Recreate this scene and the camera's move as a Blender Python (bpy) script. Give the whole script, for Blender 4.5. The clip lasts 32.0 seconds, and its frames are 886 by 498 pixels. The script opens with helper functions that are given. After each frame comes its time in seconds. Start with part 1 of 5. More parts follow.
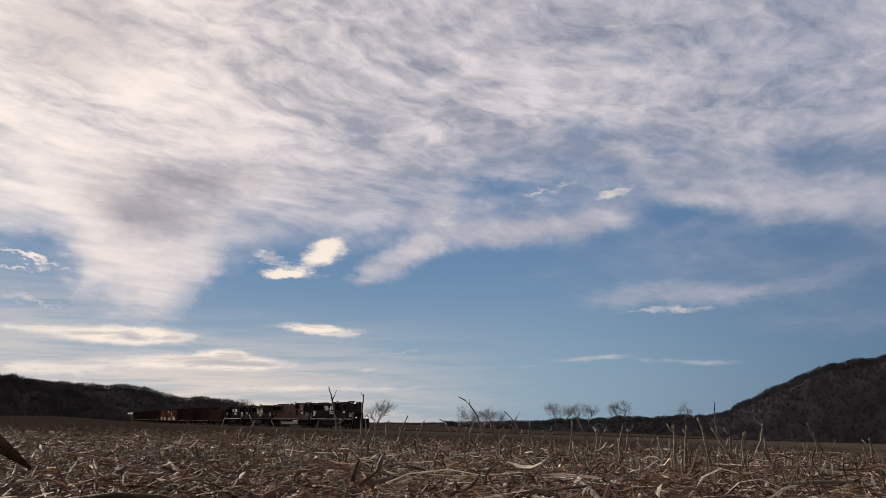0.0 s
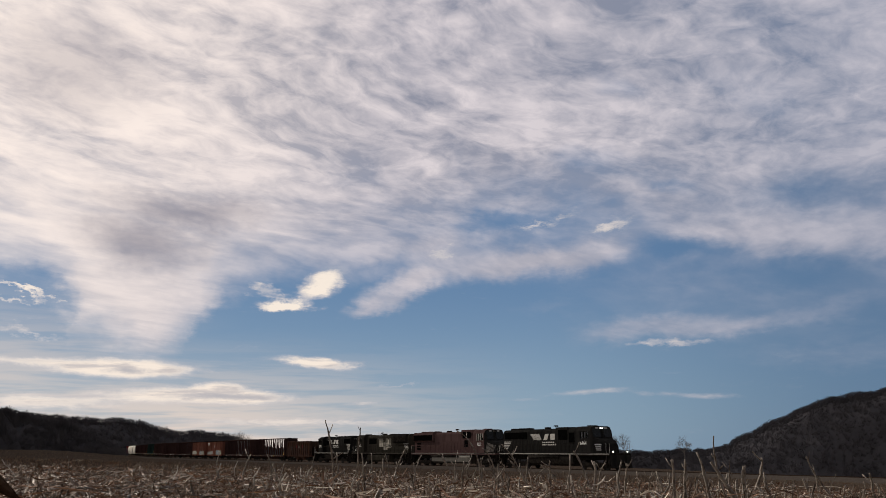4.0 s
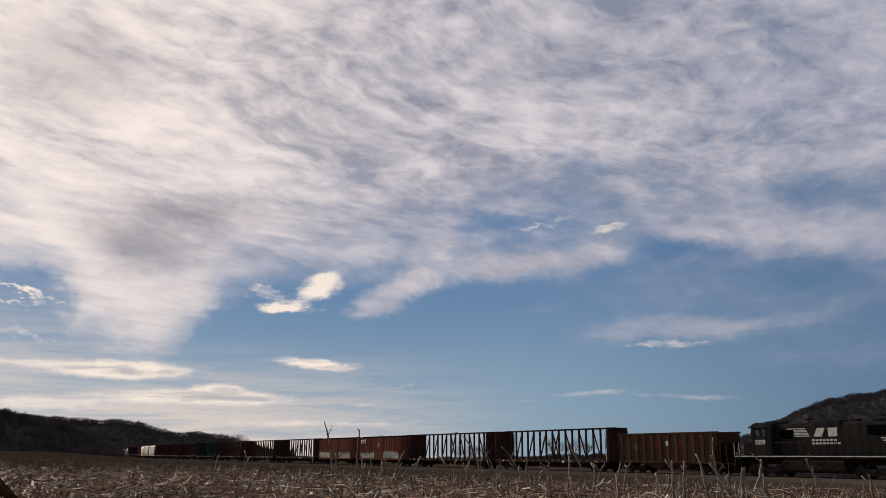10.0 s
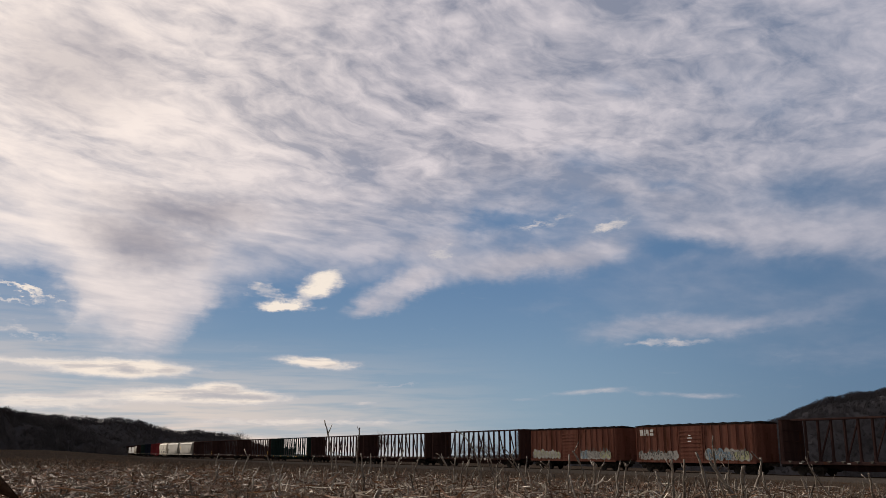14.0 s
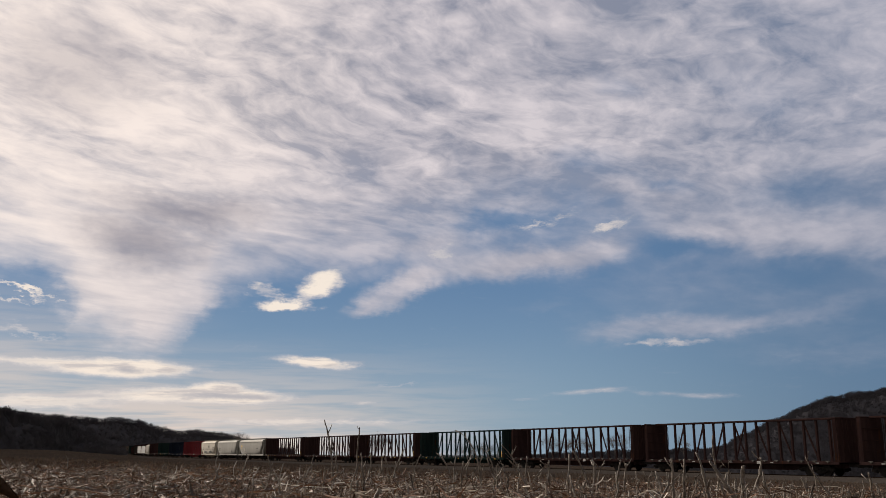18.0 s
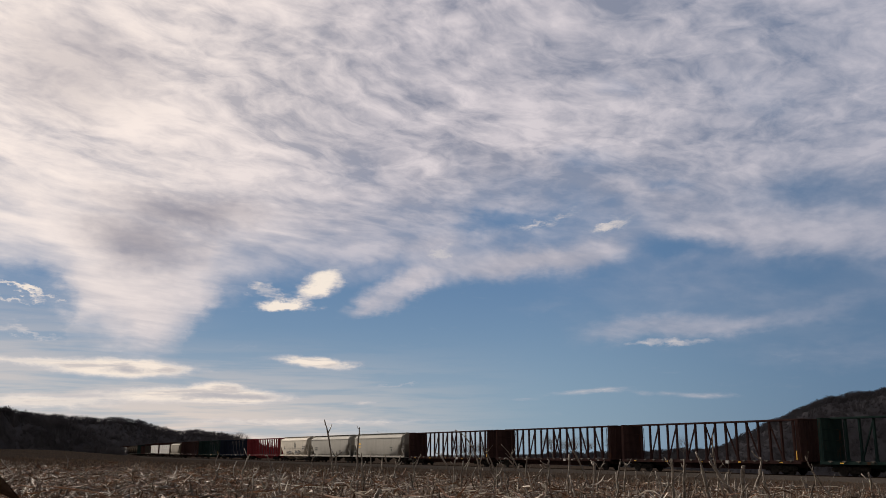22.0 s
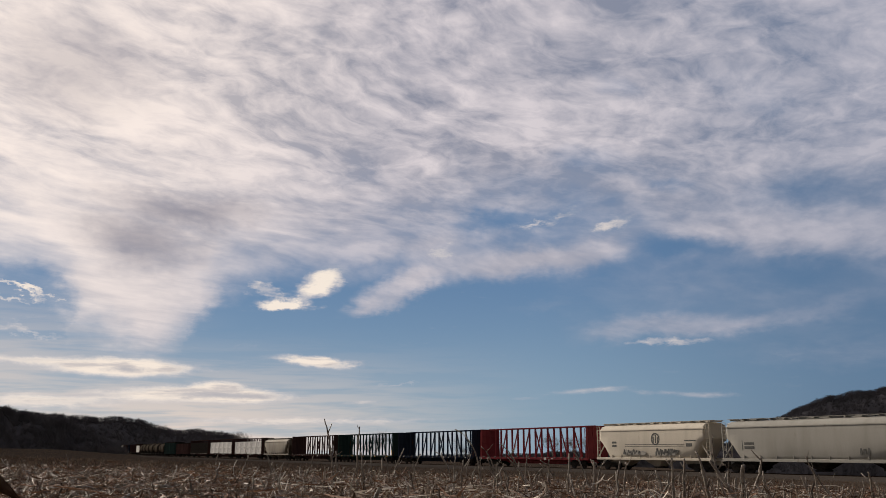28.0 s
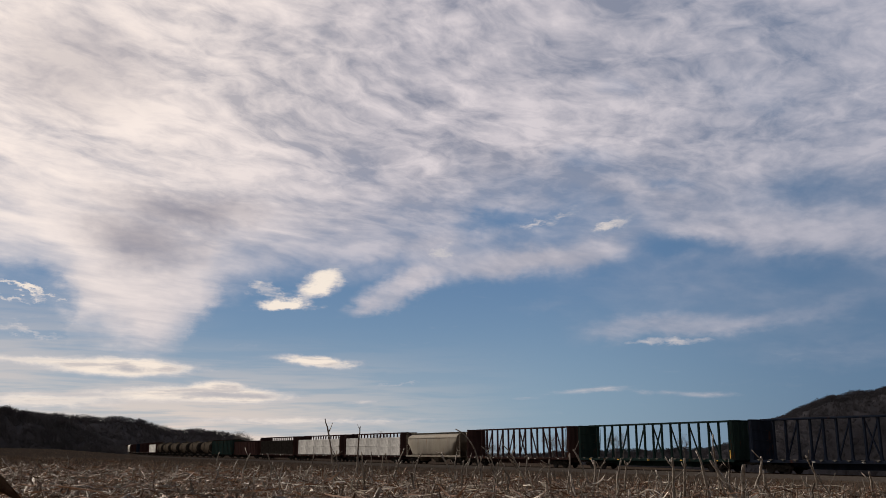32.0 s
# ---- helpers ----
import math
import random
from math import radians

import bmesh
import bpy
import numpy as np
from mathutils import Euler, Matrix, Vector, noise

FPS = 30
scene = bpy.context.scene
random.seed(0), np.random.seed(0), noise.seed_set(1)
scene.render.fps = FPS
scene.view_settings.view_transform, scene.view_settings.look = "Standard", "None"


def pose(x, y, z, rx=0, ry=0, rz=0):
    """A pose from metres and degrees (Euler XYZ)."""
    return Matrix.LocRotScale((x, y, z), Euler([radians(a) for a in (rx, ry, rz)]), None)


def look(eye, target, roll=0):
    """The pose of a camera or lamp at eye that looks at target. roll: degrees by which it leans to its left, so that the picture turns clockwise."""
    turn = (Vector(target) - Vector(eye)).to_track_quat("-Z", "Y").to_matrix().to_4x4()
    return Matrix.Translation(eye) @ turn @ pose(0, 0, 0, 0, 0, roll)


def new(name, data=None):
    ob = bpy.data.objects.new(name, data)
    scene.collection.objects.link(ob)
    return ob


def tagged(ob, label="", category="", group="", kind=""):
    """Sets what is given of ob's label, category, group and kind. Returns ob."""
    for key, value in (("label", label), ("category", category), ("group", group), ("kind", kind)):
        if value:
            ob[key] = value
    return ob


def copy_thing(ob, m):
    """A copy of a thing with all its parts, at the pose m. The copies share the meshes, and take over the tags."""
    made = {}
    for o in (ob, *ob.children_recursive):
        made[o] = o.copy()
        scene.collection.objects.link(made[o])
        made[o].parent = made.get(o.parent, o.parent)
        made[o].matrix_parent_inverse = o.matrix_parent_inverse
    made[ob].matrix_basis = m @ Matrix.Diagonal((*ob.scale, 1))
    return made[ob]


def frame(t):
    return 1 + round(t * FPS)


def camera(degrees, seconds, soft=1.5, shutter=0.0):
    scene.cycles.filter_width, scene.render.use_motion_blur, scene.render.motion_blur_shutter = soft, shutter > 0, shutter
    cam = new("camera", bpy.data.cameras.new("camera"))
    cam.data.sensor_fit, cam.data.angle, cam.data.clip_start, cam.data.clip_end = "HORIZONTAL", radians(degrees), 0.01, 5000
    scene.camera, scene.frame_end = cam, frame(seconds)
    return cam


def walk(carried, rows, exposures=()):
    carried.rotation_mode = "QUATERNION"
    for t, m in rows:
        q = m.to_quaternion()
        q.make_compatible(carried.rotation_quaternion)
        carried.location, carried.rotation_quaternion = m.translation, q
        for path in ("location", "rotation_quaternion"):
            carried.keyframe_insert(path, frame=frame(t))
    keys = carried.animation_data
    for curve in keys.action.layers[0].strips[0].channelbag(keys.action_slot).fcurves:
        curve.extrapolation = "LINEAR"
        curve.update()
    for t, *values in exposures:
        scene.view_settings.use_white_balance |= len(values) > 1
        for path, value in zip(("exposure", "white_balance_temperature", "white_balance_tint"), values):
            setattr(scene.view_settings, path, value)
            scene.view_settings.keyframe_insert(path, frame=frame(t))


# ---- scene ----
# A phone propped low in a stubble field; only its tilt changes.
EYE = (0.0, 0.0, 0.13)
LENS = 1583.0


def tilt(drop, turn):
    return pose(*EYE, 90 + math.degrees(math.atan((359 + drop) / LENS)), 0, turn)


cam = camera(52.7, 32.0, soft=.8)
walk(cam, [(0.0, tilt(-61, .22)), (2.4, tilt(-61.5, .22)), (2.8, tilt(-61.5, .22)), (3.0, tilt(-57, .21)), (3.5, tilt(-22.5, .14)),
           (4.2, tilt(2, .03)), (5.5, tilt(5.2, 0)), (6.0, tilt(6, 0)), (7.0, tilt(3, 0)), (8.0, tilt(2, 0)), (11.0, tilt(1.6, 0)),
           (13.0, tilt(0.2, 0)), (14.5, tilt(-1.2, 0)), (17.0, tilt(-1.4, 0)), (20.0, tilt(-1.2, 0)), (24.0, tilt(-2, 0)),
           (28.0, tilt(-2.8, 0)), (32.0, tilt(-3.2, .03))],
     [(0.0, .06), (2.8, .06), (5.0, 0.0), (32.0, 0.0)])

# ---- light ----
SUN_AZ, SUN_EL = -44.0, 24.0      # degrees right of +y, and up
sun = new("sun", bpy.data.lights.new("sun", "SUN"))
sun.data.energy, sun.data.angle, sun.data.color = 4.6, radians(1.5), (1.0, .88, .74)
sun_dir = Vector((math.sin(radians(SUN_AZ)) * math.cos(radians(SUN_EL)), math.cos(radians(SUN_AZ)) * math.cos(radians(SUN_EL)), math.sin(radians(SUN_EL))))
sun.matrix_world = look(sun_dir * 50, (0, 0, 0))


class Nodes:
    """Short hand for building a node tree."""

    def __init__(self, tree):
        self.t = tree
        tree.nodes.clear()

    def add(self, kind, **kw):
        n = self.t.nodes.new(kind)
        for k, v in kw.items():
            if k == "op":
                n.operation = v
            elif k == "dims":
                n.noise_dimensions = v
            elif k == "dtype":
                n.data_type = v
            elif k == "blend":
                n.blend_type = v
            elif k == "interp":
                n.interpolation_type = v
        return n

    def put(self, socket, value):
        if isinstance(value, bpy.types.NodeSocket):
            self.t.links.new(value, socket)
        elif value is not None:
            socket.default_value = value

    def math(self, op, a, b=None, c=None, clamp=False):
        n = self.add("ShaderNodeMath", op=op)
        n.use_clamp = clamp
        for i, v in enumerate((a, b, c)):
            self.put(n.inputs[i], v)
        return n.outputs[0]

    def vec(self, op, a, b=None):
        n = self.add("ShaderNodeVectorMath", op=op)
        self.put(n.inputs[0], a)
        self.put(n.inputs[1], b)
        return n.outputs["Value"] if op in ("LENGTH", "DOT_PRODUCT") else n.outputs["Vector"]

    def xyz(self, x, y, z):
        n = self.add("ShaderNodeCombineXYZ")
        for i, v in enumerate((x, y, z)):
            self.put(n.inputs[i], v)
        return n.outputs[0]

    def sep(self, v):
        n = self.add("ShaderNodeSeparateXYZ")
        self.put(n.inputs[0], v)
        return n.outputs

    def noise(self, v, scale, detail=4, rough=.55, dist=0, color=False):
        n = self.add("ShaderNodeTexNoise")
        self.put(n.inputs["Vector"], v)
        for k, x in (("Scale", scale), ("Detail", detail), ("Roughness", rough), ("Distortion", dist)):
            self.put(n.inputs[k], x)
        return n.outputs["Color" if color else 0]

    def ramp(self, v, a, b, c=0.0, d=1.0, smooth=True):
        n = self.add("ShaderNodeMapRange", interp="SMOOTHSTEP" if smooth else "LINEAR")
        for i, x in enumerate((v, a, b, c, d)):
            self.put(n.inputs[i], x)
        return n.outputs[0]

    def mapping(self, v, loc=(0, 0, 0), rot=(0, 0, 0), scale=(1, 1, 1)):
        n = self.add("ShaderNodeMapping")
        self.put(n.inputs[0], v)
        n.inputs[1].default_value, n.inputs[2].default_value, n.inputs[3].default_value = loc, rot, scale
        return n.outputs[0]

    def mix(self, f, a, b, blend="MIX"):
        n = self.add("ShaderNodeMix", dtype="RGBA", blend=blend)
        self.put(n.inputs[0], f)
        for i, v in ((6, a), (7, b)):
            self.put(n.inputs[i], (*v, 1) if isinstance(v, tuple) and len(v) == 3 else v)
        return n.outputs[2]


def aim(px, py):
    """(sideways, up) of the unit direction through a point of the level view."""
    v = Vector((px - 784, LENS, 441 - py))
    v.rotate(Euler((math.atan(359 / LENS), 0, 0)))
    v.normalize()
    return v.x, v.z


def make_world():
    w = bpy.data.worlds.new("sky")
    scene.world = w
    w.use_nodes = True
    n = Nodes(w.node_tree)
    d = n.vec("NORMALIZE", n.add("ShaderNodeTexCoord").outputs["Generated"])
    s = n.sep(d)
    # (sideways, up) of the unit direction; clouds are laid out in it
    flat = n.xyz(s[0], s[2], 0)
    warp = n.vec("SUBTRACT", n.noise(flat, 6, 5, .62, color=True), (.5, .5, .5))
    warp2 = n.vec("SUBTRACT", n.noise(n.vec("MULTIPLY", flat, (1, 2.2, 1)), 16, 6, .68, color=True), (.5, .5, .5))
    p = n.vec("ADD", n.vec("ADD", flat, n.vec("MULTIPLY", warp, (.12, .07, 0))), n.vec("MULTIPLY", warp2, (.05, .026, 0)))
    warp3 = n.vec("SUBTRACT", n.noise(n.vec("MULTIPLY", flat, (1, 1.8, 1)), 55, 4, .65, color=True), (.5, .5, .5))
    fine = n.vec("ADD", n.vec("ADD", flat, n.vec("MULTIPLY", warp2, (.075, .026, 0))), n.vec("MULTIPLY", warp3, (.05, .026, 0)))

    lens_at = n.vec("ADD", n.vec("ADD", flat, n.vec("MULTIPLY", warp2, (.06, .008, 0))), n.vec("MULTIPLY", warp3, (.03, .004, 0)))
    thin = n.vec("ADD", flat, n.vec("MULTIPLY", warp2, (.03, .0035, 0)))

    mild = n.vec("ADD", n.vec("ADD", flat, n.vec("MULTIPLY", warp2, (.030, .016, 0))), n.vec("MULTIPLY", warp3, (.022, .012, 0)))

    soft = n.vec("ADD", n.vec("ADD", flat, n.vec("MULTIPLY", warp2, (.012, .007, 0))), n.vec("MULTIPLY", warp3, (.020, .012, 0)))

    def blob(cx, cz, rx, rz, turn=0, src=None):
        """1 in the middle of an ellipse, 0 at its rim."""
        q = n.mapping(n.vec("SUBTRACT", src or p, (cx, cz, 0)), rot=(0, 0, radians(-turn)))
        return n.ramp(n.vec("LENGTH", n.vec("DIVIDE", q, (rx, rz, 1))), 1.25, .1, smooth=True)

    def bank(px, py, rx, ry, turn=0):
        """A blob given on the level view that aim() reads."""
        cx, cz = aim(px, py)
        return blob(cx, cz, rx / LENS, ry / LENS * .95, turn)

    def total(first, items):
        for k, v in items:
            first = n.math("MULTIPLY_ADD", k, v, first)
        return first

    # the high sheet in perspective: its streaks run towards a point right of the view
    up = n.math("ADD", n.math("MAXIMUM", s[2], 0.0), .07)
    sheet = n.xyz(n.math("DIVIDE", s[0], up), n.math("DIVIDE", n.math("ABSOLUTE", s[1]), up), 0)
    bent = n.vec("ADD", sheet, n.vec("MULTIPLY", n.vec("SUBTRACT", n.noise(sheet, .9, 4, .55, color=True), (.5, .5, .5)), (.5, .5, 0)))
    along = n.mapping(bent, rot=(0, 0, radians(-66)))
    along2 = n.mapping(bent, rot=(0, 0, radians(-54)))
    str1 = n.noise(n.vec("MULTIPLY", along, (.7, 1.8, 1)), 1.5, 5, .50, .15)
    str2 = n.noise(n.vec("MULTIPLY", along2, (1.1, 2.5, 1)), 4.0, 5, .52, .1)
    mass = n.noise(n.vec("MULTIPLY", along, (.8, 1.5, 1)), 2.0, 4, .5, .3)
    curd = n.noise(n.vec("MULTIPLY", along, (.8, 1.3, 1)), 6.0, 4, .55, .2)
    ripple = n.noise(n.vec("MULTIPLY", n.mapping(bent, rot=(0, 0, radians(-40))), (1.0, 1.35, 1)), 11, 5, .60, .35)
    puff = n.noise(n.vec("MULTIPLY", flat, (1, 1.7, 1)), 20, 7, .66, .3)
    # cover: the sheet's ragged lower rim, then banks added to it and holes in it
    ragged = n.sep(p)
    corners = [(0, 462), (60, 486), (108, 534), (124, 562), (350, 566), (366, 538), (395, 500), (450, 482), (520, 474), (630, 470),
               (665, 456), (705, 442), (760, 430), (830, 398), (900, 372), (1000, 352), (1100, 362), (1250, 398), (1400, 424), (1568, 462)]
    corners = [aim(*c) for c in corners]
    rim = corners[0][1]
    for (xa, za), (xb, zb) in zip(corners, corners[1:]):
        rim = n.math("ADD", n.ramp(ragged[0], xa, xb, 0, zb - za, smooth=False), rim)
    over = n.math("ADD", n.math("SUBTRACT", ragged[1], rim), .012)
    cover = n.math("ADD", n.ramp(over, -.040, .024, n.ramp(s[0], -.10, .18, -.16, -.04), .50), n.ramp(over, .0, .09, 0, .34))
    cover = n.math("ADD", cover, n.ramp(s[2], .26, .42, 0, .30))
    cover = total(cover, [(bank(690, 532, 105, 30, 24), .74), (bank(920, 468, 280, 44, 8), .84), (bank(800, 438, 150, 36, 8), .34), (bank(1010, 400, 150, 30, 6), .20), (bank(655, 560, 70, 16, 5), .30),
                          (bank(258, 606, 80, 62, 0), .50), (bank(240, 530, 160, 50, 0), .26), (bank(560, 600, 60, 26, 0), .14)])
    cover = total(cover, [(bank(1340, 500, 430, 140, 0), .30), (bank(1180, 584, 170, 26, 3), .44), (bank(1370, 566, 150, 18, 9), .20), (bank(1480, 620, 200, 30, 4), .22),
                          (bank(1340, 416, 300, 34, -13), .24), (bank(1130, 345, 160, 26, -10), .22), (bank(960, 550, 80, 14, 8), .12)])
    cover = total(cover, [(bank(900, 388, 100, 22, 4), -.26), (bank(1200, 436, 130, 28, 0), -.34), (bank(1485, 345, 130, 50, -10), -.44), (bank(1480, 470, 200, 50, -8), -.34), (bank(1170, 326, 70, 16, 0), -.24),
                          (bank(1110, 150, 90, 30, -12), -.46), (bank(1330, 150, 120, 46, -30), -.36), (bank(560, 50, 60, 26, -40), -.22),
                          (bank(1030, 276, 90, 26, -4), -.26), (bank(20, 496, 80, 22, -24), -.14)])
    high = n.ramp(s[2], .13, .32, .10, 1)
    calm = n.ramp(s[0], -.05, .22, .85, .58)
    grain = n.math("MULTIPLY", n.math("SUBTRACT", str1, .5), n.math("MULTIPLY", high, .75))
    grain = n.math("MULTIPLY_ADD", n.math("SUBTRACT", str2, .5), n.math("MULTIPLY", high, .42), grain)
    grain = n.math("MULTIPLY_ADD", n.math("SUBTRACT", mass, .5), n.ramp(s[2], .15, .32, .30, .58), grain)
    grain = n.math("MULTIPLY_ADD", n.math("SUBTRACT", puff, .5), n.ramp(s[2], .12, .30, .12, .28), grain)
    grain = n.math("MULTIPLY_ADD", n.math("SUBTRACT", curd, .5), n.ramp(s[2], .12, .30, .16, .36), grain)
    veil = n.math("MULTIPLY_ADD", grain, calm, cover)
    veil = n.ramp(veil, -.02, .98)
    # low lens clouds and puffs, each with ragged rims
    small = total(n.math("MULTIPLY", 0.0, 0.0), [
        (blob(-0.334, 0.085, 0.090, 0.0125, 0, lens_at), 1.75), (blob(-0.423, 0.089, 0.038, 0.0056, 0, lens_at), 0.80), (blob(-0.252, 0.058, 0.118, 0.0115, -1, lens_at), 1.65), (blob(*aim(392, 683), .030, .0060, 0, lens_at), .9),
        (blob(-0.397, 0.049, 0.082, 0.0113, 1, lens_at), 1.00), (blob(-0.139, 0.095, 0.058, 0.0074, -4, lens_at), 1.50), (blob(*aim(574, 500), .031, .0175, 18, soft), 1.25), (blob(*aim(548, 522), .026, .0110, 20, soft), .60), (blob(*aim(512, 540), .026, .0070, 10, soft), .75),
        (blob(-0.176, 0.154, 0.037, 0.0092, 0, fine), 0.95), (blob(-0.194, 0.169, 0.030, 0.0134, -10, fine), 0.70), (blob(-0.162, 0.031, 0.197, 0.0054, 0, lens_at), 0.80),
        (blob(*aim(1122, 609), 0.016, 0.0042, 0, mild), 0.64), (blob(*aim(1156, 607), 0.013, 0.0048, 0, mild), 0.62), (blob(*aim(1190, 605), 0.016, 0.0052, 0, mild), 0.66), (blob(*aim(1234, 606), 0.026, 0.0048, 0, mild), 0.66), (blob(0.168, 0.064, 0.066, 0.0042, 4, thin), 0.56), (blob(0.259, 0.059, 0.086, 0.0042, -3, thin), 0.52), (blob(*aim(925, 708), .030, .0026, 2, thin), .36)])
    small = total(small, [
        (blob(-0.089, 0.051, 0.022, 0.0037, 0, lens_at), 0.60), (blob(0.135, 0.254, 0.028, 0.0072, 6, fine), 0.70), (blob(0.184, 0.242, 0.031, 0.0096, 8, fine), 0.85),
        (blob(0.101, 0.245, 0.031, 0.0061, 4, fine), 0.70), (blob(0.004, 0.217, 0.023, 0.0055, 8, fine), 0.55), (blob(-0.425, 0.159, 0.033, 0.0050, -25, fine), 1.00),
        (blob(-0.434, 0.148, 0.019, 0.0033, -10, fine), 0.80), (blob(-0.040, 0.070, 0.037, 0.0031, 0, fine), 0.35), (blob(0.360, 0.094, 0.061, 0.0046, -3, fine), 0.35),
        (blob(-0.414, 0.117, 0.043, 0.0045, -14, fine), 0.50)])
    rag = n.noise(n.vec("MULTIPLY", flat, (1, 4.5, 1)), 26, 7, .68, .5)
    small = n.math("MULTIPLY_ADD", n.math("SUBTRACT", rag, .5), 1.15, n.math("MULTIPLY_ADD", n.math("SUBTRACT", puff, .5), .8, small))
    core = n.ramp(small, .75, 1.3)
    small = n.ramp(small, .10, 1.25)
    # the sheet ends overhead: behind the view the sky is clear
    veil = n.math("MAXIMUM", veil, n.ramp(s[2], .22, .36, 0, .62))
    density = n.math("MULTIPLY", n.math("MAXIMUM", veil, small), n.ramp(s[1], -.15, .55))
    # glow towards the sun behind the sheet
    near = n.vec("DOT_PRODUCT", d, tuple(sun_dir))
    glow = n.ramp(near, .77, .965)
    low_glow = n.math("MULTIPLY", n.math("MULTIPLY", n.ramp(s[2], .135, .0), n.ramp(s[0], .16, -.30)), n.ramp(s[1], .0, .5))
    low_glow = n.math("MAXIMUM", low_glow, n.math("MULTIPLY", n.ramp(s[0], -.20, -.46, 0, .65), n.math("MULTIPLY", n.ramp(s[2], .20, .04), n.ramp(s[1], .0, .5))))
    light = n.math("ADD", n.math("MULTIPLY", str1, .6), n.math("ADD", n.math("MULTIPLY", str2, .34), n.math("MULTIPLY", puff, .3)))
    light = n.math("MULTIPLY_ADD", n.math("SUBTRACT", mass, .5), .9, light)
    light = n.math("MULTIPLY_ADD", n.math("SUBTRACT", curd, .5), .62, light)
    light = n.math("MULTIPLY_ADD", n.math("SUBTRACT", ripple, .5), n.ramp(s[2], .16, .32, .0, .66), light)
    light = n.ramp(light, .415, .845, smooth=False)
    light = n.math("MULTIPLY_ADD", n.math("SUBTRACT", light, .66), n.ramp(s[2], .15, .38, .38, 1.0), .66)
    thick = n.math("MAXIMUM", n.math("MAXIMUM", bank(248, 434, 105, 60, 0), bank(330, 384, 125, 42, 0)), n.math("MULTIPLY", bank(130, 110, 130, 100, 0), .6))
    cloud = n.mix(light, (.275, .285, .355), (.72, .655, .675))
    cloud = n.mix(n.ramp(s[0], -.05, .48, 0, .9), cloud, n.mix(light, (.175, .222, .325), (.46, .455, .525)))
    cloud = n.mix(n.math("MULTIPLY", glow, n.math("MULTIPLY_ADD", light, .55, .40)), cloud, (1.0, .87, .79))
    cloud = n.mix(n.math("MULTIPLY", thick, n.math("MULTIPLY_ADD", light, -.3, 1.0)), cloud, (.29, .275, .32))
    lens = n.mix(n.math("MULTIPLY", core, n.ramp(s[2], .15, .10)), (.93, .82, .71), n.mix(n.ramp(n.noise(n.vec("MULTIPLY", flat, (1, 7, 1)), 17, 5, .6, .3), .40, .60), (.60, .545, .525), (.93, .81, .70)))
    # grey undersides inside the lens clouds
    belly = n.math("MAXIMUM", blob(*aim(395, 703), .070, .0042, 0, lens_at), n.math("MAXIMUM", blob(*aim(225, 656), .026, .0042, 0, lens_at), blob(*aim(130, 702), .05, .0030, 0, lens_at)))
    lens = n.mix(n.math("MULTIPLY", belly, .85), lens, (.43, .42, .45))
    cloud = n.mix(n.math("MULTIPLY", small, n.ramp(s[0], .35, -.1, .4, .95)), cloud, lens)
    sky = n.add("ShaderNodeTexSky")
    sky.sky_type, sky.sun_disc = "NISHITA", False
    sky.sun_elevation, sky.sun_rotation = radians(SUN_EL), radians(SUN_AZ)
    sky.air_density, sky.dust_density, sky.ozone_density = 1.0, .6, 2.2
    clear = n.mix(1.0, sky.outputs[0], (.030, .034, .042), "MULTIPLY")
    deep = n.mix(n.ramp(s[2], .0, .22), (.268, .392, .512), (.122, .229, .400))
    deep = n.mix(n.ramp(s[0], .08, .48, 0, .85), deep, (.098, .182, .312))
    clear = n.mix(.78, clear, deep)
    bands = n.noise(n.vec("MULTIPLY", flat, (1, 12, 1)), 6, 4, .6, .2)
    clear = n.mix(n.math("MULTIPLY", low_glow, n.ramp(bands, .36, .58, .38, .95)), clear, (.80, .665, .575))
    # behind the view the clear sky dims away from the sun
    away = n.mix(n.ramp(near, -.70, .45), (.078, .081, .090), (.46, .42, .39))
    clear = n.mix(n.ramp(s[1], .35, -.25), clear, away)
    out = n.mix(density, clear, cloud)
    bg = n.add("ShaderNodeBackground")
    n.put(bg.inputs[0], out)
    bg.inputs[1].default_value = 1.0
    n.t.links.new(bg.outputs[0], n.add("ShaderNodeOutputWorld").inputs[0])


make_world()

# ---- materials ----


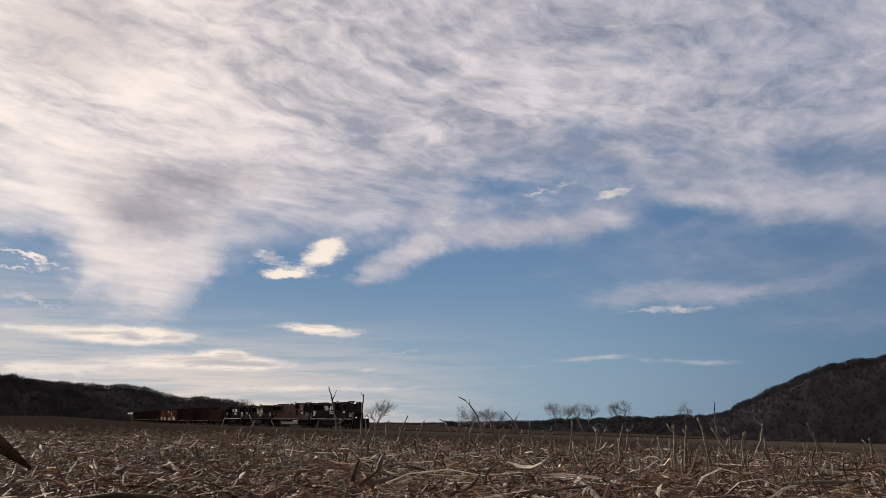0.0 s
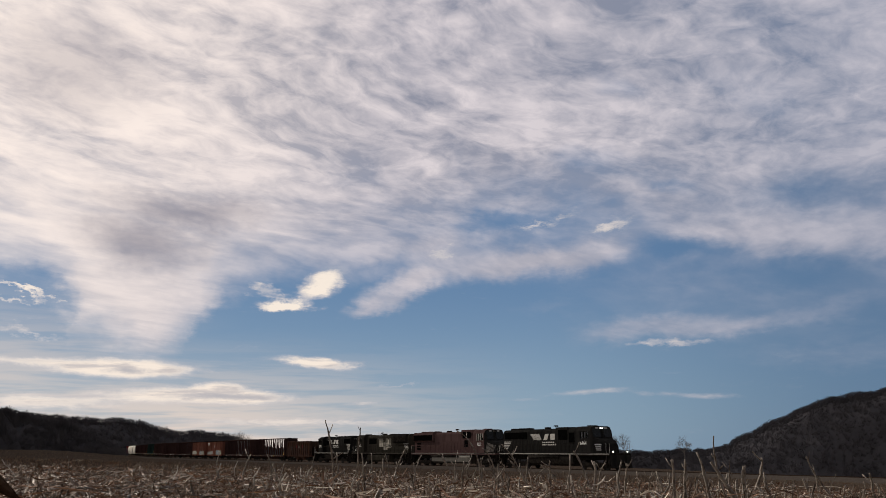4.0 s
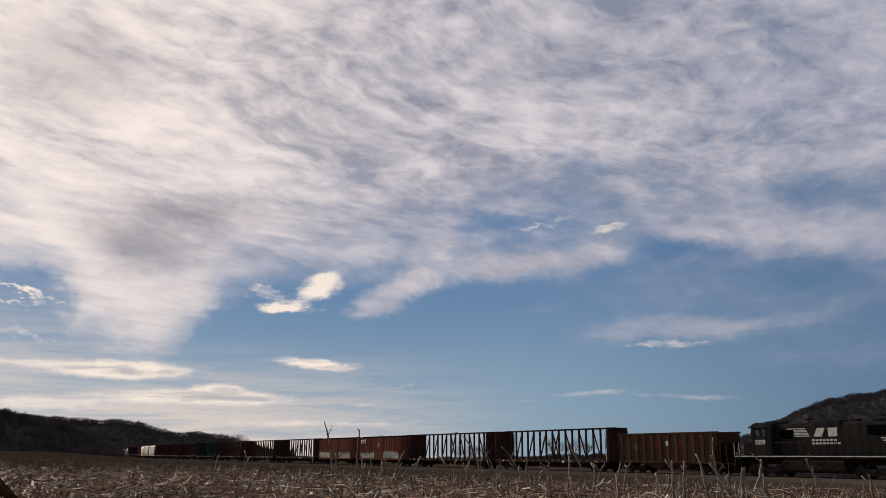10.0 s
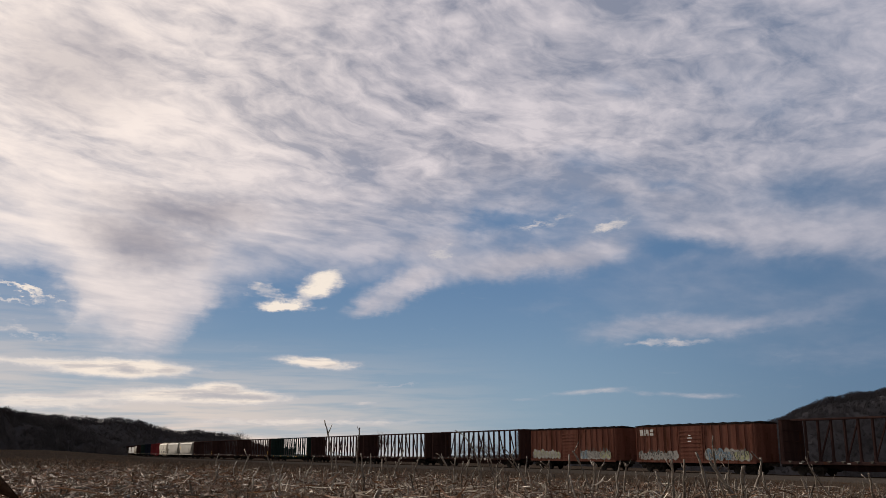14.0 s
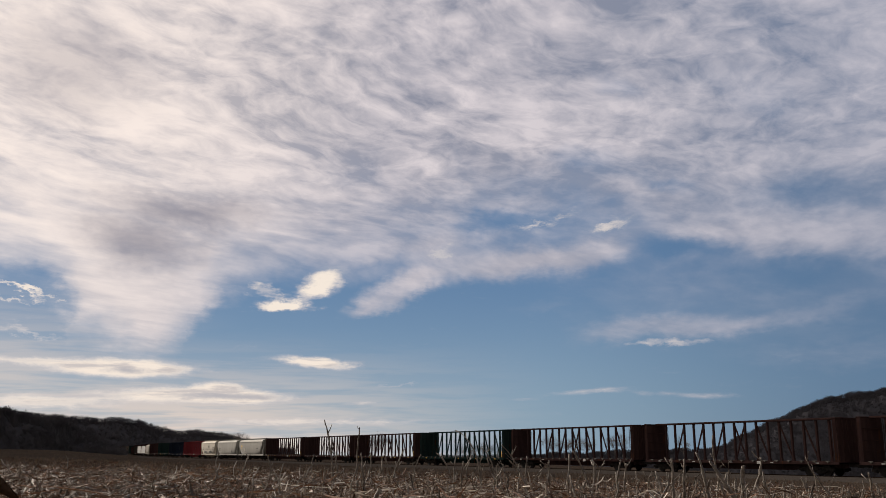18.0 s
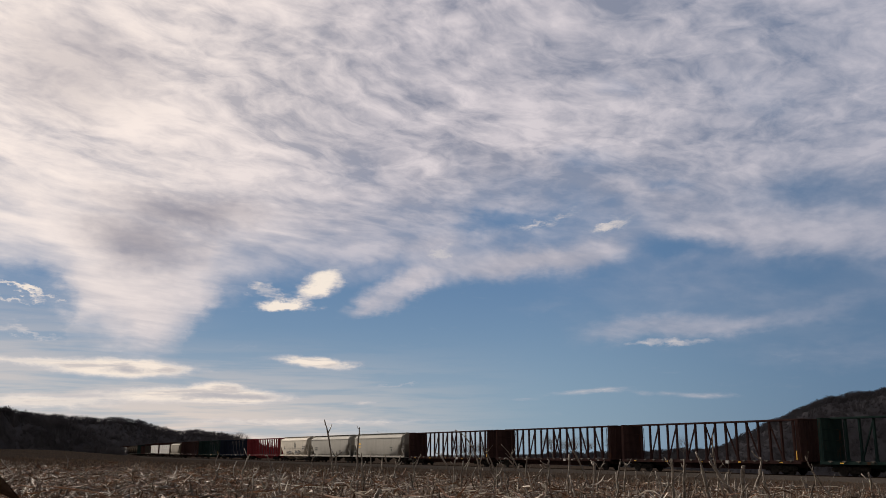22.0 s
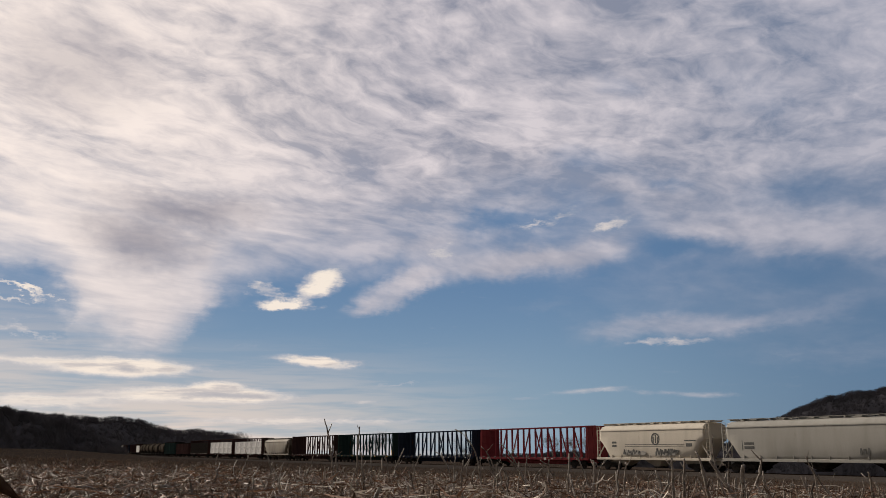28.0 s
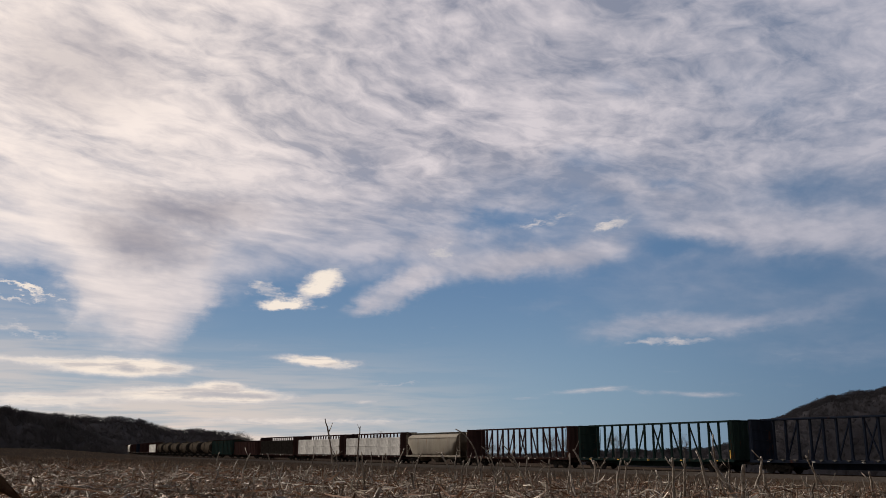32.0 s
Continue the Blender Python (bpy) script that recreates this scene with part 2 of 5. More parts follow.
def surf(name, a, b, rough=.7, metal=0.0, scale=2.0, bump=.15, streak=False, grain=60.0, rust=0.0, per_object=0.0, island=0.0, spec=None, through_light=0.0, strewn=None):
    """Two tones in patches and grain; streak: stains run down; rust: share of rusty spots."""
    m = bpy.data.materials.new(name)
    m.use_nodes = True
    n = Nodes(m.node_tree)
    v = n.add("ShaderNodeTexCoord").outputs["Object"]
    patch = n.noise(n.mapping(v, scale=(1, 1, .18 if streak else 1)), scale, 5, .6, .2)
    fine = n.noise(v, grain, 3, .6)
    col = n.mix(n.ramp(patch, .32, .68), a, b)
    col = n.mix(n.math("MULTIPLY", n.ramp(fine, .4, .75), .35), col, tuple(c * .55 for c in a))
    if rust:
        spots = n.ramp(n.noise(n.mapping(v, loc=(7, 3, 1), scale=(1, 1, .3)), scale * 1.7, 6, .65), .62 - .2 * rust, .80 - .2 * rust)
        col = n.mix(n.math("MULTIPLY", spots, .8), col, (.10, .042, .02))
    if strewn:      # trodden straw pressed into the surface, lying all ways
        for k, turn in enumerate((20, 80, 140)):
            lie = n.mapping(v, loc=(k * 3.1, k, 0), rot=(0, 0, radians(turn)), scale=(7, 60, 1))
            straws = n.ramp(n.noise(lie, 1, 2, .5, .6), .56, .64)
            col = n.mix(n.math("MULTIPLY", straws, .75), col, tuple(c * (1 - .18 * k) for c in strewn))
    if per_object:
        info = n.add("ShaderNodeObjectInfo").outputs["Random"]
        col = n.mix(n.math("MULTIPLY", info, per_object), col, tuple(c * .4 for c in a))
    if island:
        info = n.add("ShaderNodeNewGeometry").outputs["Random Per Island"]
        col = n.mix(n.math("MULTIPLY", info, island), col, tuple(c * .35 for c in a))
    if rough >= .9:      # dull: no gloss at all
        bs = n.add("ShaderNodeBsdfDiffuse")
        n.put(bs.inputs["Color"], col)
    else:
        bs = n.add("ShaderNodeBsdfPrincipled")
        n.put(bs.inputs["Base Color"], col)
        bs.inputs["Metallic"].default_value = metal
        bs.inputs["Specular IOR Level"].default_value = spec if spec is not None else (.5 if rough < .5 else .3)
    n.put(bs.inputs["Roughness"], n.ramp(patch, .2, .8, max(rough - .12, .04), min(rough + .1, 1)))
    if bump:
        bp = n.add("ShaderNodeBump")
        bp.inputs["Strength"].default_value, bp.inputs["Distance"].default_value = bump, .02
        n.put(bp.inputs["Height"], n.math("ADD", fine, patch))
        n.t.links.new(bp.outputs[0], bs.inputs["Normal"])
    shade = bs.outputs[0]
    if through_light:      # thin dry leaf: some light comes through
        tr, mx = n.add("ShaderNodeBsdfTranslucent"), n.add("ShaderNodeMixShader")
        n.put(tr.inputs["Color"], col)
        n.put(mx.inputs[0], through_light)
        n.t.links.new(shade, mx.inputs[1])
        n.t.links.new(tr.outputs[0], mx.inputs[2])
        shade = mx.outputs[0]
    n.t.links.new(shade, n.add("ShaderNodeOutputMaterial").inputs[0])
    return m


def clear_glass(name):
    m = bpy.data.materials.new(name)
    m.use_nodes = True
    n = Nodes(m.node_tree)
    a, b, mx = n.add("ShaderNodeBsdfTransparent"), n.add("ShaderNodeBsdfGlossy"), n.add("ShaderNodeMixShader")
    a.inputs[0].default_value, b.inputs[1].default_value = (.55, .60, .60, 1), .06
    mx.inputs[0].default_value = .06
    n.t.links.new(a.outputs[0], mx.inputs[1])
    n.t.links.new(b.outputs[0], mx.inputs[2])
    n.t.links.new(mx.outputs[0], n.add("ShaderNodeOutputMaterial").inputs[0])
    return m


def glowing(name, col, power):
    m = bpy.data.materials.new(name)
    m.use_nodes = True
    n = Nodes(m.node_tree)
    e = n.add("ShaderNodeEmission")
    e.inputs[0].default_value, e.inputs[1].default_value = (*col, 1), power
    n.t.links.new(e.outputs[0], n.add("ShaderNodeOutputMaterial").inputs[0])
    return m


M = dict(
    soil=surf("field soil", (.046, .036, .030), (.080, .063, .052), .95, 0, .8, .6, grain=14, strewn=(.15, .110, .082)),
    wood_bark=surf("far bark", (.114, .110, .120), (.162, .156, .169), .95, 0, .2, .1, grain=4, island=.2),
    woods=surf("wood floor", (.082, .078, .087), (.112, .107, .118), .95, 0, .05, .3, grain=1.5),
    # bark of the horizon trees, lightened to carry the distance haze in its colour
    bark=surf("bark", (.25, .228, .218), (.36, .33, .31), .9, 0, 3, .3, grain=20, island=.5),
    stem=surf("dry stem", (.15, .115, .090), (.55, .47, .39), .6, 0, 38, .3, grain=160, island=.85, spec=.25),
    litter=surf("dry litter", (.090, .048, .030), (.335, .184, .110), .66, 0, 15, .3, grain=120, island=.92, spec=.2, through_light=.22),
    stub=surf("weathered stubble", (.13, .094, .068), (.23, .172, .126), .9, 0, 5, .2, grain=40, island=.6),
    # cut: stems between the leaves, their shade put in as a dimmer brown-grey
    cut=surf("shade-toned cut stems", (.10, .069, .051), (.37, .272, .198), .75, 0, 30, .3, grain=150, island=.85, spec=.2),
    leaf=surf("torn leaf", (.070, .044, .030), (.17, .105, .068), .8, 0, 25, .5, grain=130, spec=.15, through_light=.25),
    shred=surf("pale leaf shred", (.44, .33, .235), (.70, .57, .45), .65, 0, 18, .3, grain=130, island=.7, spec=.2, through_light=.25),
    straw=surf("dark straw", (.10, .060, .040), (.30, .190, .122), .72, 0, 22, .3, grain=160, island=.85, spec=.18),
    husk=surf("pale husk", (.58, .50, .40), (.78, .70, .60), .6, 0, 18, .3, grain=130, island=.45, spec=.25, through_light=.2),
    ballast=surf("ballast", (.076, .064, .056), (.116, .099, .087), .95, 0, 6, .8, grain=30),
    steel=surf("rail steel", (.04, .028, .022), (.07, .05, .04), .92, 0, 3, .1),
    tie=surf("wood tie", (.05, .042, .036), (.09, .075, .06), .9, 0, 4, .3, per_object=.4),
    black=surf("loco black", (.021, .021, .0215), (.048, .046, .043), .92, 0, 1.2, .05, streak=True, spec=.10),
    dusty=surf("dust-grey loco black", (.037, .035, .030), (.088, .081, .067), .92, 0, .8, .08, streak=True, spec=.12),
    void=surf("dark screen", (.004, .004, .004), (.008, .008, .008), .92, 0, 3, .1),
    peel=surf("peeling pale paint", (.030, .027, .022), (.30, .285, .24), .8, 0, 2.4, .1, streak=True, rust=.5),
    roof=surf("dark tarred car roof", (.020, .015, .014), (.040, .029, .026), .92, 0, 1.4, .15),
    maroon=surf("primer maroon", (.095, .060, .060), (.165, .108, .104), .92, 0, 1.0, .08, streak=True),
    under=surf("underframe dark", (.019, .017, .016), (.048, .042, .037), .92, 0, 3, .2),
    tank=surf("tank grey", (.20, .19, .17), (.30, .28, .25), .6, 0, 1.3, .1, streak=True),
    decal=surf("chalky white marking", (.30, .295, .28), (.46, .45, .43), .7, 0, 3, .04),
    faded=surf("dirt-covered white marking", (.12, .115, .10), (.25, .24, .205), .92, 0, 1.2, .04, streak=True),
    dull=surf("dusty grey tank", (.045, .042, .037), (.085, .078, .068), .8, 0, 1.3, .1, streak=True),
    spray_lime=surf("faded yellow spray paint", (.17, .18, .09), (.28, .28, .16), .7, 0, 4, .02),
    white=surf("white paint", (.70, .70, .68), (.82, .82, .80), .5, 0, 3, .04),
    glass=surf("cab glass", (.01, .012, .014), (.02, .022, .025), .08, 0, 2, 0),
    pane=clear_glass("window pane"),
    wheel=surf("wheel steel", (.018, .015, .013), (.04, .033, .028), .7, .2, 5, .1),
    brown=surf("centerbeam brown", (.049, .029, .0285), (.084, .050, .047), .92, 0, .9, .15, streak=True, rust=.35),
    oxide=surf("boxcar oxide red", (.155, .064, .049), (.28, .130, .097), .92, 0, .9, .15, streak=True, rust=.45),
    green=surf("faded dark green", (.019, .036, .035), (.034, .056, .052), .9, 0, .9, .12, streak=True, rust=.35),
    blue=surf("dark blue paint", (.018, .023, .039), (.030, .039, .060), .9, 0, .9, .12, streak=True, rust=.3),
    red=surf("bright red paint", (.21, .040, .048), (.28, .068, .074), .92, 0, .8, .1, streak=True, rust=.15),
    cream=surf("cream hopper paint", (.44, .395, .325), (.54, .49, .41), .76, 0, .7, .08, streak=True, rust=.08),
    grey=surf("pale grey hopper paint", (.245, .236, .210), (.31, .297, .268), .76, 0, .7, .08, streak=True, rust=.06),
    tan=surf("tan tank paint", (.118, .101, .077), (.188, .163, .126), .80, 0, .7, .1, streak=True, rust=.45),
    tanker=surf("dull tank paint", (.12, .10, .078), (.19, .16, .125), .93, 0, .7, .1, streak=True, rust=.4),
    gond=surf("gondola rust brown", (.072, .046, .040), (.130, .080, .066), .92, 0, .8, .2, streak=True, rust=.7),
    wrap=surf("lumber wrap", (.24, .236, .232), (.56, .552, .54), .85, 0, .55, .35, grain=3, per_object=.12),
    yellow=surf("yellow reflector", (.75, .42, .04), (.85, .52, .06), .5, 0, 5, .02),
    spray_pale=surf("pale spray paint", (.14, .135, .125), (.25, .24, .225), .6, 0, 4, .02),
    spray_blue=surf("blue spray paint", (.060, .105, .150), (.115, .18, .235), .6, 0, 4, .02),
    spray_dark=surf("dark spray paint", (.035, .035, .034), (.075, .075, .07), .7, 0, 4, .02),
    lamp=glowing("headlight glass", (1.0, .96, .88), 1.8),
)

# ---- geometry helpers ----


class G:
    """Collects simple solids into one mesh."""

    def __init__(self):
        self.v, self.f, self.s = [], [], []

    def add(self, verts, faces, smooth=False):
        o = len(self.v)
        self.v += [tuple(p) for p in verts]
        self.f += [tuple(i + o for i in f) for f in faces]
        self.s += [smooth] * len(faces)
        return self

    def box(self, x0, x1, y0, y1, z0, z1, c=0.0):
        """A box; c: chamfer of its edges."""
        if c <= 0:
            return self.add([(x, y, z) for x in (x0, x1) for y in (y0, y1) for z in (z0, z1)],
                            [(0, 1, 3, 2), (4, 6, 7, 5), (0, 4, 5, 1), (2, 3, 7, 6), (0, 2, 6, 4), (1, 5, 7, 3)])
        prof = [(y0 + c, z0), (y1 - c, z0), (y1, z0 + c), (y1, z1 - c), (y1 - c, z1), (y0 + c, z1), (y0, z1 - c), (y0, z0 + c)]
        return self.loft([[(x0, y, z) for y, z in self.shrink(prof, c)], [(x0 + c, y, z) for y, z in prof],
                          [(x1 - c, y, z) for y, z in prof], [(x1, y, z) for y, z in self.shrink(prof, c)]])

    @staticmethod
    def shrink(prof, c):
        my, mz = sum(p[0] for p in prof) / len(prof), sum(p[1] for p in prof) / len(prof)
        return [(y - math.copysign(min(c, abs(y - my)), y - my), z - math.copysign(min(c, abs(z - mz)), z - mz)) for y, z in prof]

    def loft(self, rings, smooth=False, caps=True):
        k = len(rings[0])
        faces = [(i * k + j, i * k + (j + 1) % k, (i + 1) * k + (j + 1) % k, (i + 1) * k + j) for i in range(len(rings) - 1) for j in range(k)]
        o = len(self.v)
        self.add([p for r in rings for p in r], faces, smooth)
        if caps:
            self.f += [tuple(o + j for j in reversed(range(k))), tuple(o + (len(rings) - 1) * k + j for j in range(k))]
            self.s += [False, False]
        return self

    def prism(self, prof, y0, y1):
        """A profile in x and z, drawn out from y0 to y1."""
        return self.loft([[(x, y0, z) for x, z in prof], [(x, y1, z) for x, z in prof]])

    def prism_x(self, prof, x0, x1, smooth=False):
        """A profile in y and z, drawn out from x0 to x1."""
        return self.loft([[(x0, y, z) for y, z in prof], [(x1, y, z) for y, z in prof]], smooth)

    def beam(self, p, q, w, h=None):
        p, q, h = Vector(p), Vector(q), h or w
        d = (q - p).normalized()
        side = d.cross(Vector((0, 0, 1)))
        side = (Vector((0, 1, 0)) if side.length < .01 else side.normalized())
        up = side.cross(d)
        r = [side * a * w / 2 + up * b * h / 2 for a, b in ((-1, -1), (1, -1), (1, 1), (-1, 1))]
        return self.loft([[p + e for e in r], [q + e for e in r]])

    def cyl(self, p, q, r, k=12, r2=None, smooth=True):
        p, q = Vector(p), Vector(q)
        d = (q - p).normalized()
        side = d.orthogonal().normalized()
        up = d.cross(side)
        ring = [side * math.cos(2 * math.pi * i / k) + up * math.sin(2 * math.pi * i / k) for i in range(k)]
        return self.loft([[p + e * r for e in ring], [q + e * (r if r2 is None else r2) for e in ring]], smooth)

    def tube(self, pts, radii, k=5):
        """A bent, tapering stem."""
        rings = []
        for i, p in enumerate(pts):
            d = (Vector(pts[min(i + 1, len(pts) - 1)]) - Vector(pts[max(i - 1, 0)])).normalized()
            side = d.orthogonal().normalized()
            up = d.cross(side)
            rings.append([Vector(p) + (side * math.cos(2 * math.pi * j / k) + up * math.sin(2 * math.pi * j / k)) * radii[i] for j in range(k)])
        return self.loft(rings, True)

    def mesh(self, name):
        me = bpy.data.meshes.new(name)
        me.from_pydata([tuple(p) for p in self.v], [], self.f)
        me.polygons.foreach_set("use_smooth", self.s)
        me.update()
        return me


def part(name, g, material, parent=None, label=""):
    me = g if isinstance(g, bpy.types.Mesh) else g.mesh(name)
    if material and not me.materials:
        me.materials.append(M[material])
    ob = new(name, me)
    ob.parent = parent
    if label:
        ob["label"] = label
    return ob


def arrays(name, verts, faces, material, smooth=False):
    """One mesh from numpy arrays of corners and of faces with the same count of corners."""
    me = bpy.data.meshes.new(name)
    k = faces.shape[1]
    me.vertices.add(len(verts))
    me.vertices.foreach_set("co", verts.astype(np.float32).ravel())
    me.loops.add(faces.size)
    me.loops.foreach_set("vertex_index", faces.astype(np.int32).ravel())
    me.polygons.add(len(faces))
    me.polygons.foreach_set("loop_start", np.arange(len(faces), dtype=np.int32) * k)
    me.polygons.foreach_set("use_smooth", np.full(len(faces), smooth))
    me.update(calc_edges=True)
    me.validate()
    me.materials.append(M[material])
    return new(name, me)


rng = np.random.default_rng(7)

# ---- ground ----
RAIL = -1.87          # top of the rails


def ease(v, a, b):
    t = np.clip((v - a) / (b - a), 0, 1)
    return t * t * (3 - 2 * t)


def ground_z(x, y):
    """The field falls from the camera's rise to the line, climbs a little to the far left and drops away behind the line."""
    n = x * .866 + y * .5
    left = ease(-x - .30 * y, -5, 60)
    m_ = np.clip(n, 0, 62)
    fall = -(.033 * m_ + .00030 * np.maximum(m_ - 20, 0) ** 2) * (1 - left)
    rise = .012 * np.maximum(-x - .30 * y, 0) * ease(y, 0, 120)
    rise = np.minimum(rise, 2.2)
    m = x * .974 + y * .225 - 58 - np.maximum(80 - y, 0) * .8
    drop = -24.0 * ease(m, 0, 190)
    r = np.hypot(x, y)
    bumps = .012 * np.sin(x * 7.1 + 2 * np.sin(y * 3.3)) * np.sin(y * 6.3 + 1.7 * np.sin(x * 2.9)) + .008 * np.sin(x * 17 + y * 5) * np.sin(y * 19 - x * 4)
    big = .10 * np.sin(x * .11 + 1) * np.sin(y * .07) * ease(r, 15, 60)
    return fall + rise + drop + bumps * ease(r, .2, 1.2) + big - .006


def build_ground():
    radii = np.concatenate([[0.02], .12 * 1.085 ** np.arange(132)])
    radii = np.minimum(radii, 4700)
    ang = np.linspace(0, 2 * np.pi, 241)[:-1]
    R, A = np.meshgrid(radii, ang, indexing="ij")
    X, Y = R * np.sin(A) + .05, R * np.cos(A) - .05
    Z = ground_z(X, Y)
    k = len(ang)
    i, j = np.meshgrid(np.arange(len(radii) - 1), np.arange(k), indexing="ij")
    f = np.stack([i * k + j, (i + 1) * k + j, (i + 1) * k + (j + 1) % k, i * k + (j + 1) % k], -1).reshape(-1, 4)[:, ::-1]
    ob = arrays("ground", np.stack([X, Y, Z], -1).reshape(-1, 3), f, "soil", True)
    tagged(ob, "brown harvested field sloping gently down to the railway line", "field", kind="structure")


build_ground()

# ---- hills and woods ----


def place(px, py, depth):
    """A point at that depth on the line of sight of the level reference view."""
    return (px - 784) / 1623 * depth, depth, EYE[2] + (800 - py) / 1662 * depth


def build_hill(name, label, skyline, front, crest, foot_z, trees, height, seed):
    """A wooded ridge: skyline gives its height along the view, front and crest its depths."""
    r = np.random.default_rng(seed)
    cols, rows = 120, 16
    px = np.linspace(skyline[0][0], skyline[-1][0], cols)
    top = np.interp(px, [s[0] for s in skyline], [s[1] for s in skyline])
    U, V = np.meshgrid(np.arange(cols), np.linspace(0, 1.0, rows), indexing="ij")
    depth = front + (crest - front) * V
    rel = np.sin(V * np.pi / 2) ** 1.15
    crest_z = EYE[2] + (800 - top) / 1662 * crest - height * .78
    Z = foot_z + (np.maximum(crest_z, foot_z + .5)[U] - foot_z) * rel + (np.sin(U * .9 + V * 7) * .6 + np.sin(U * .31 - V * 11) * .9) * np.clip((crest_z - foot_z) / 8 - .1, 0, 1)[U]
    X = (px[U] - 784) / 1623 * depth
    i, j = np.meshgrid(np.arange(cols - 1), np.arange(rows - 1), indexing="ij")
    f = np.stack([i * rows + j, (i + 1) * rows + j, (i + 1) * rows + j + 1, i * rows + j + 1], -1).reshape(-1, 4)
    tagged(arrays(name, np.stack([X, depth, Z], -1).reshape(-1, 3), f, "woods", True), label, "hill", kind="structure")
    # bare trees: a stem and a fan of thin tapering limbs each
    u, v = r.uniform(0, cols - 1.01, trees), r.uniform(.0, 1.0, trees)
    v = np.where(r.random(trees) < .4, r.uniform(.85, 1.0, trees), v)
    ui, vi = u.astype(int), np.clip((v * (rows - 1)).astype(int), 0, rows - 2)
    z0 = Z[ui, vi] * (1 - (v * (rows - 1) - vi)) + Z[ui, vi + 1] * (v * (rows - 1) - vi)
    d0 = front + (crest - front) * v
    x0 = (np.interp(u, np.arange(cols), px) - 784) / 1623 * d0
    h = height * r.uniform(.72, 1.02, trees)
    twigs = 35
    base = np.stack([x0, d0, z0 - .5], -1)
    hh = h[:, None]
    az = r.uniform(0, 2 * np.pi, (trees, twigs))
    el = np.arcsin(r.uniform(-.9, 1, (trees, twigs)))
    wide = hh * r.uniform(.36, .52, (trees, 1)) * r.uniform(.75, 1.05, (trees, twigs))
    tipz = .53 * hh + np.sin(el) * .36 * hh * r.uniform(.8, 1.05, (trees, twigs))
    tip = base[:, None, :] + np.stack([np.cos(az) * np.cos(el) * wide, np.sin(az) * np.cos(el) * wide, tipz], -1)
    inner = r.uniform(.15, .75, (trees, twigs))
    a = base[:, None, :] + np.stack([np.cos(az) * np.cos(el) * wide * inner, np.sin(az) * np.cos(el) * wide * inner, .35 * hh + (tipz - .35 * hh) * inner], -1)
    a[:, 0], tip[:, 0] = base, base + np.stack([0 * h, 0 * h, .66 * h], -1)
    low = r.uniform(.05, .5, (trees, 13)) * hh
    tip[:, 1:14, 2] = base[:, None, 2] + low + .5
    a[:, 1:14] = base[:, None, :] + (tip[:, 1:14] - base[:, None, :]) * .3
    w = .017 * hh * np.ones((1, twigs))
    w = w * np.where(np.arange(twigs) < 14, 1.7, 1.0)
    side = np.stack([w, np.zeros_like(w), w * .3], -1)
    # stems taper outward, crown twigs spread to blunt brushy ends
    stem = (np.arange(twigs) < 14)[None, :, None]
    broad, point = np.where(stem, a, tip), np.where(stem, tip, a)
    verts = np.stack([broad - side, broad + side, point], 2).reshape(-1, 3)
    f = np.arange(len(verts)).reshape(-1, 3)
    tagged(arrays("woodland", verts, f, "wood_bark"), "dense dark leafless trees covering a hillside", "woods", kind="stuff")


build_hill("hill_1", "dark wooded hill nose beside the field edge", [(-420, 690), (-150, 705), (0, 723), (60, 732), (110, 748), (160, 768), (200, 787), (221, 808)], 392, 420, -2.5, 2600, 5.5, 1)
build_hill("hill_2", "dark wooded ridge behind the railway curve", [(-300, 700), (0, 724), (100, 736), (210, 739), (262, 751), (300, 760), (345, 762), (400, 769), (415, 772), (428, 778), (470, 790), (520, 800)], 815, 880, -3, 3600, 8, 2)
build_hill("hill_3", "steep dark wooded hill rising beyond the line", [(1190, 806), (1240, 796), (1280, 785), (1330, 763), (1370, 742), (1400, 728), (1445, 710), (1500, 697), (1568, 685), (1700, 668), (2100, 640)], 620, 720, -24, 6500, 7, 3)
build_hill("hill_4", "low dark wooded ridge along the far valley", [(780, 806), (840, 812), (880, 810), (920, 806), (960, 803), (1000, 801), (1060, 799), (1100, 797), (1200, 795), (1290, 792), (1420, 795)], 840, 900, -28, 4000, 7, 4)
build_hill("hill_5", "hazy distant ridge on the horizon", [(380, 800), (560, 806), (680, 809), (760, 808), (830, 806), (1000, 803)], 2200, 2300, -28, 3500, 7, 5)


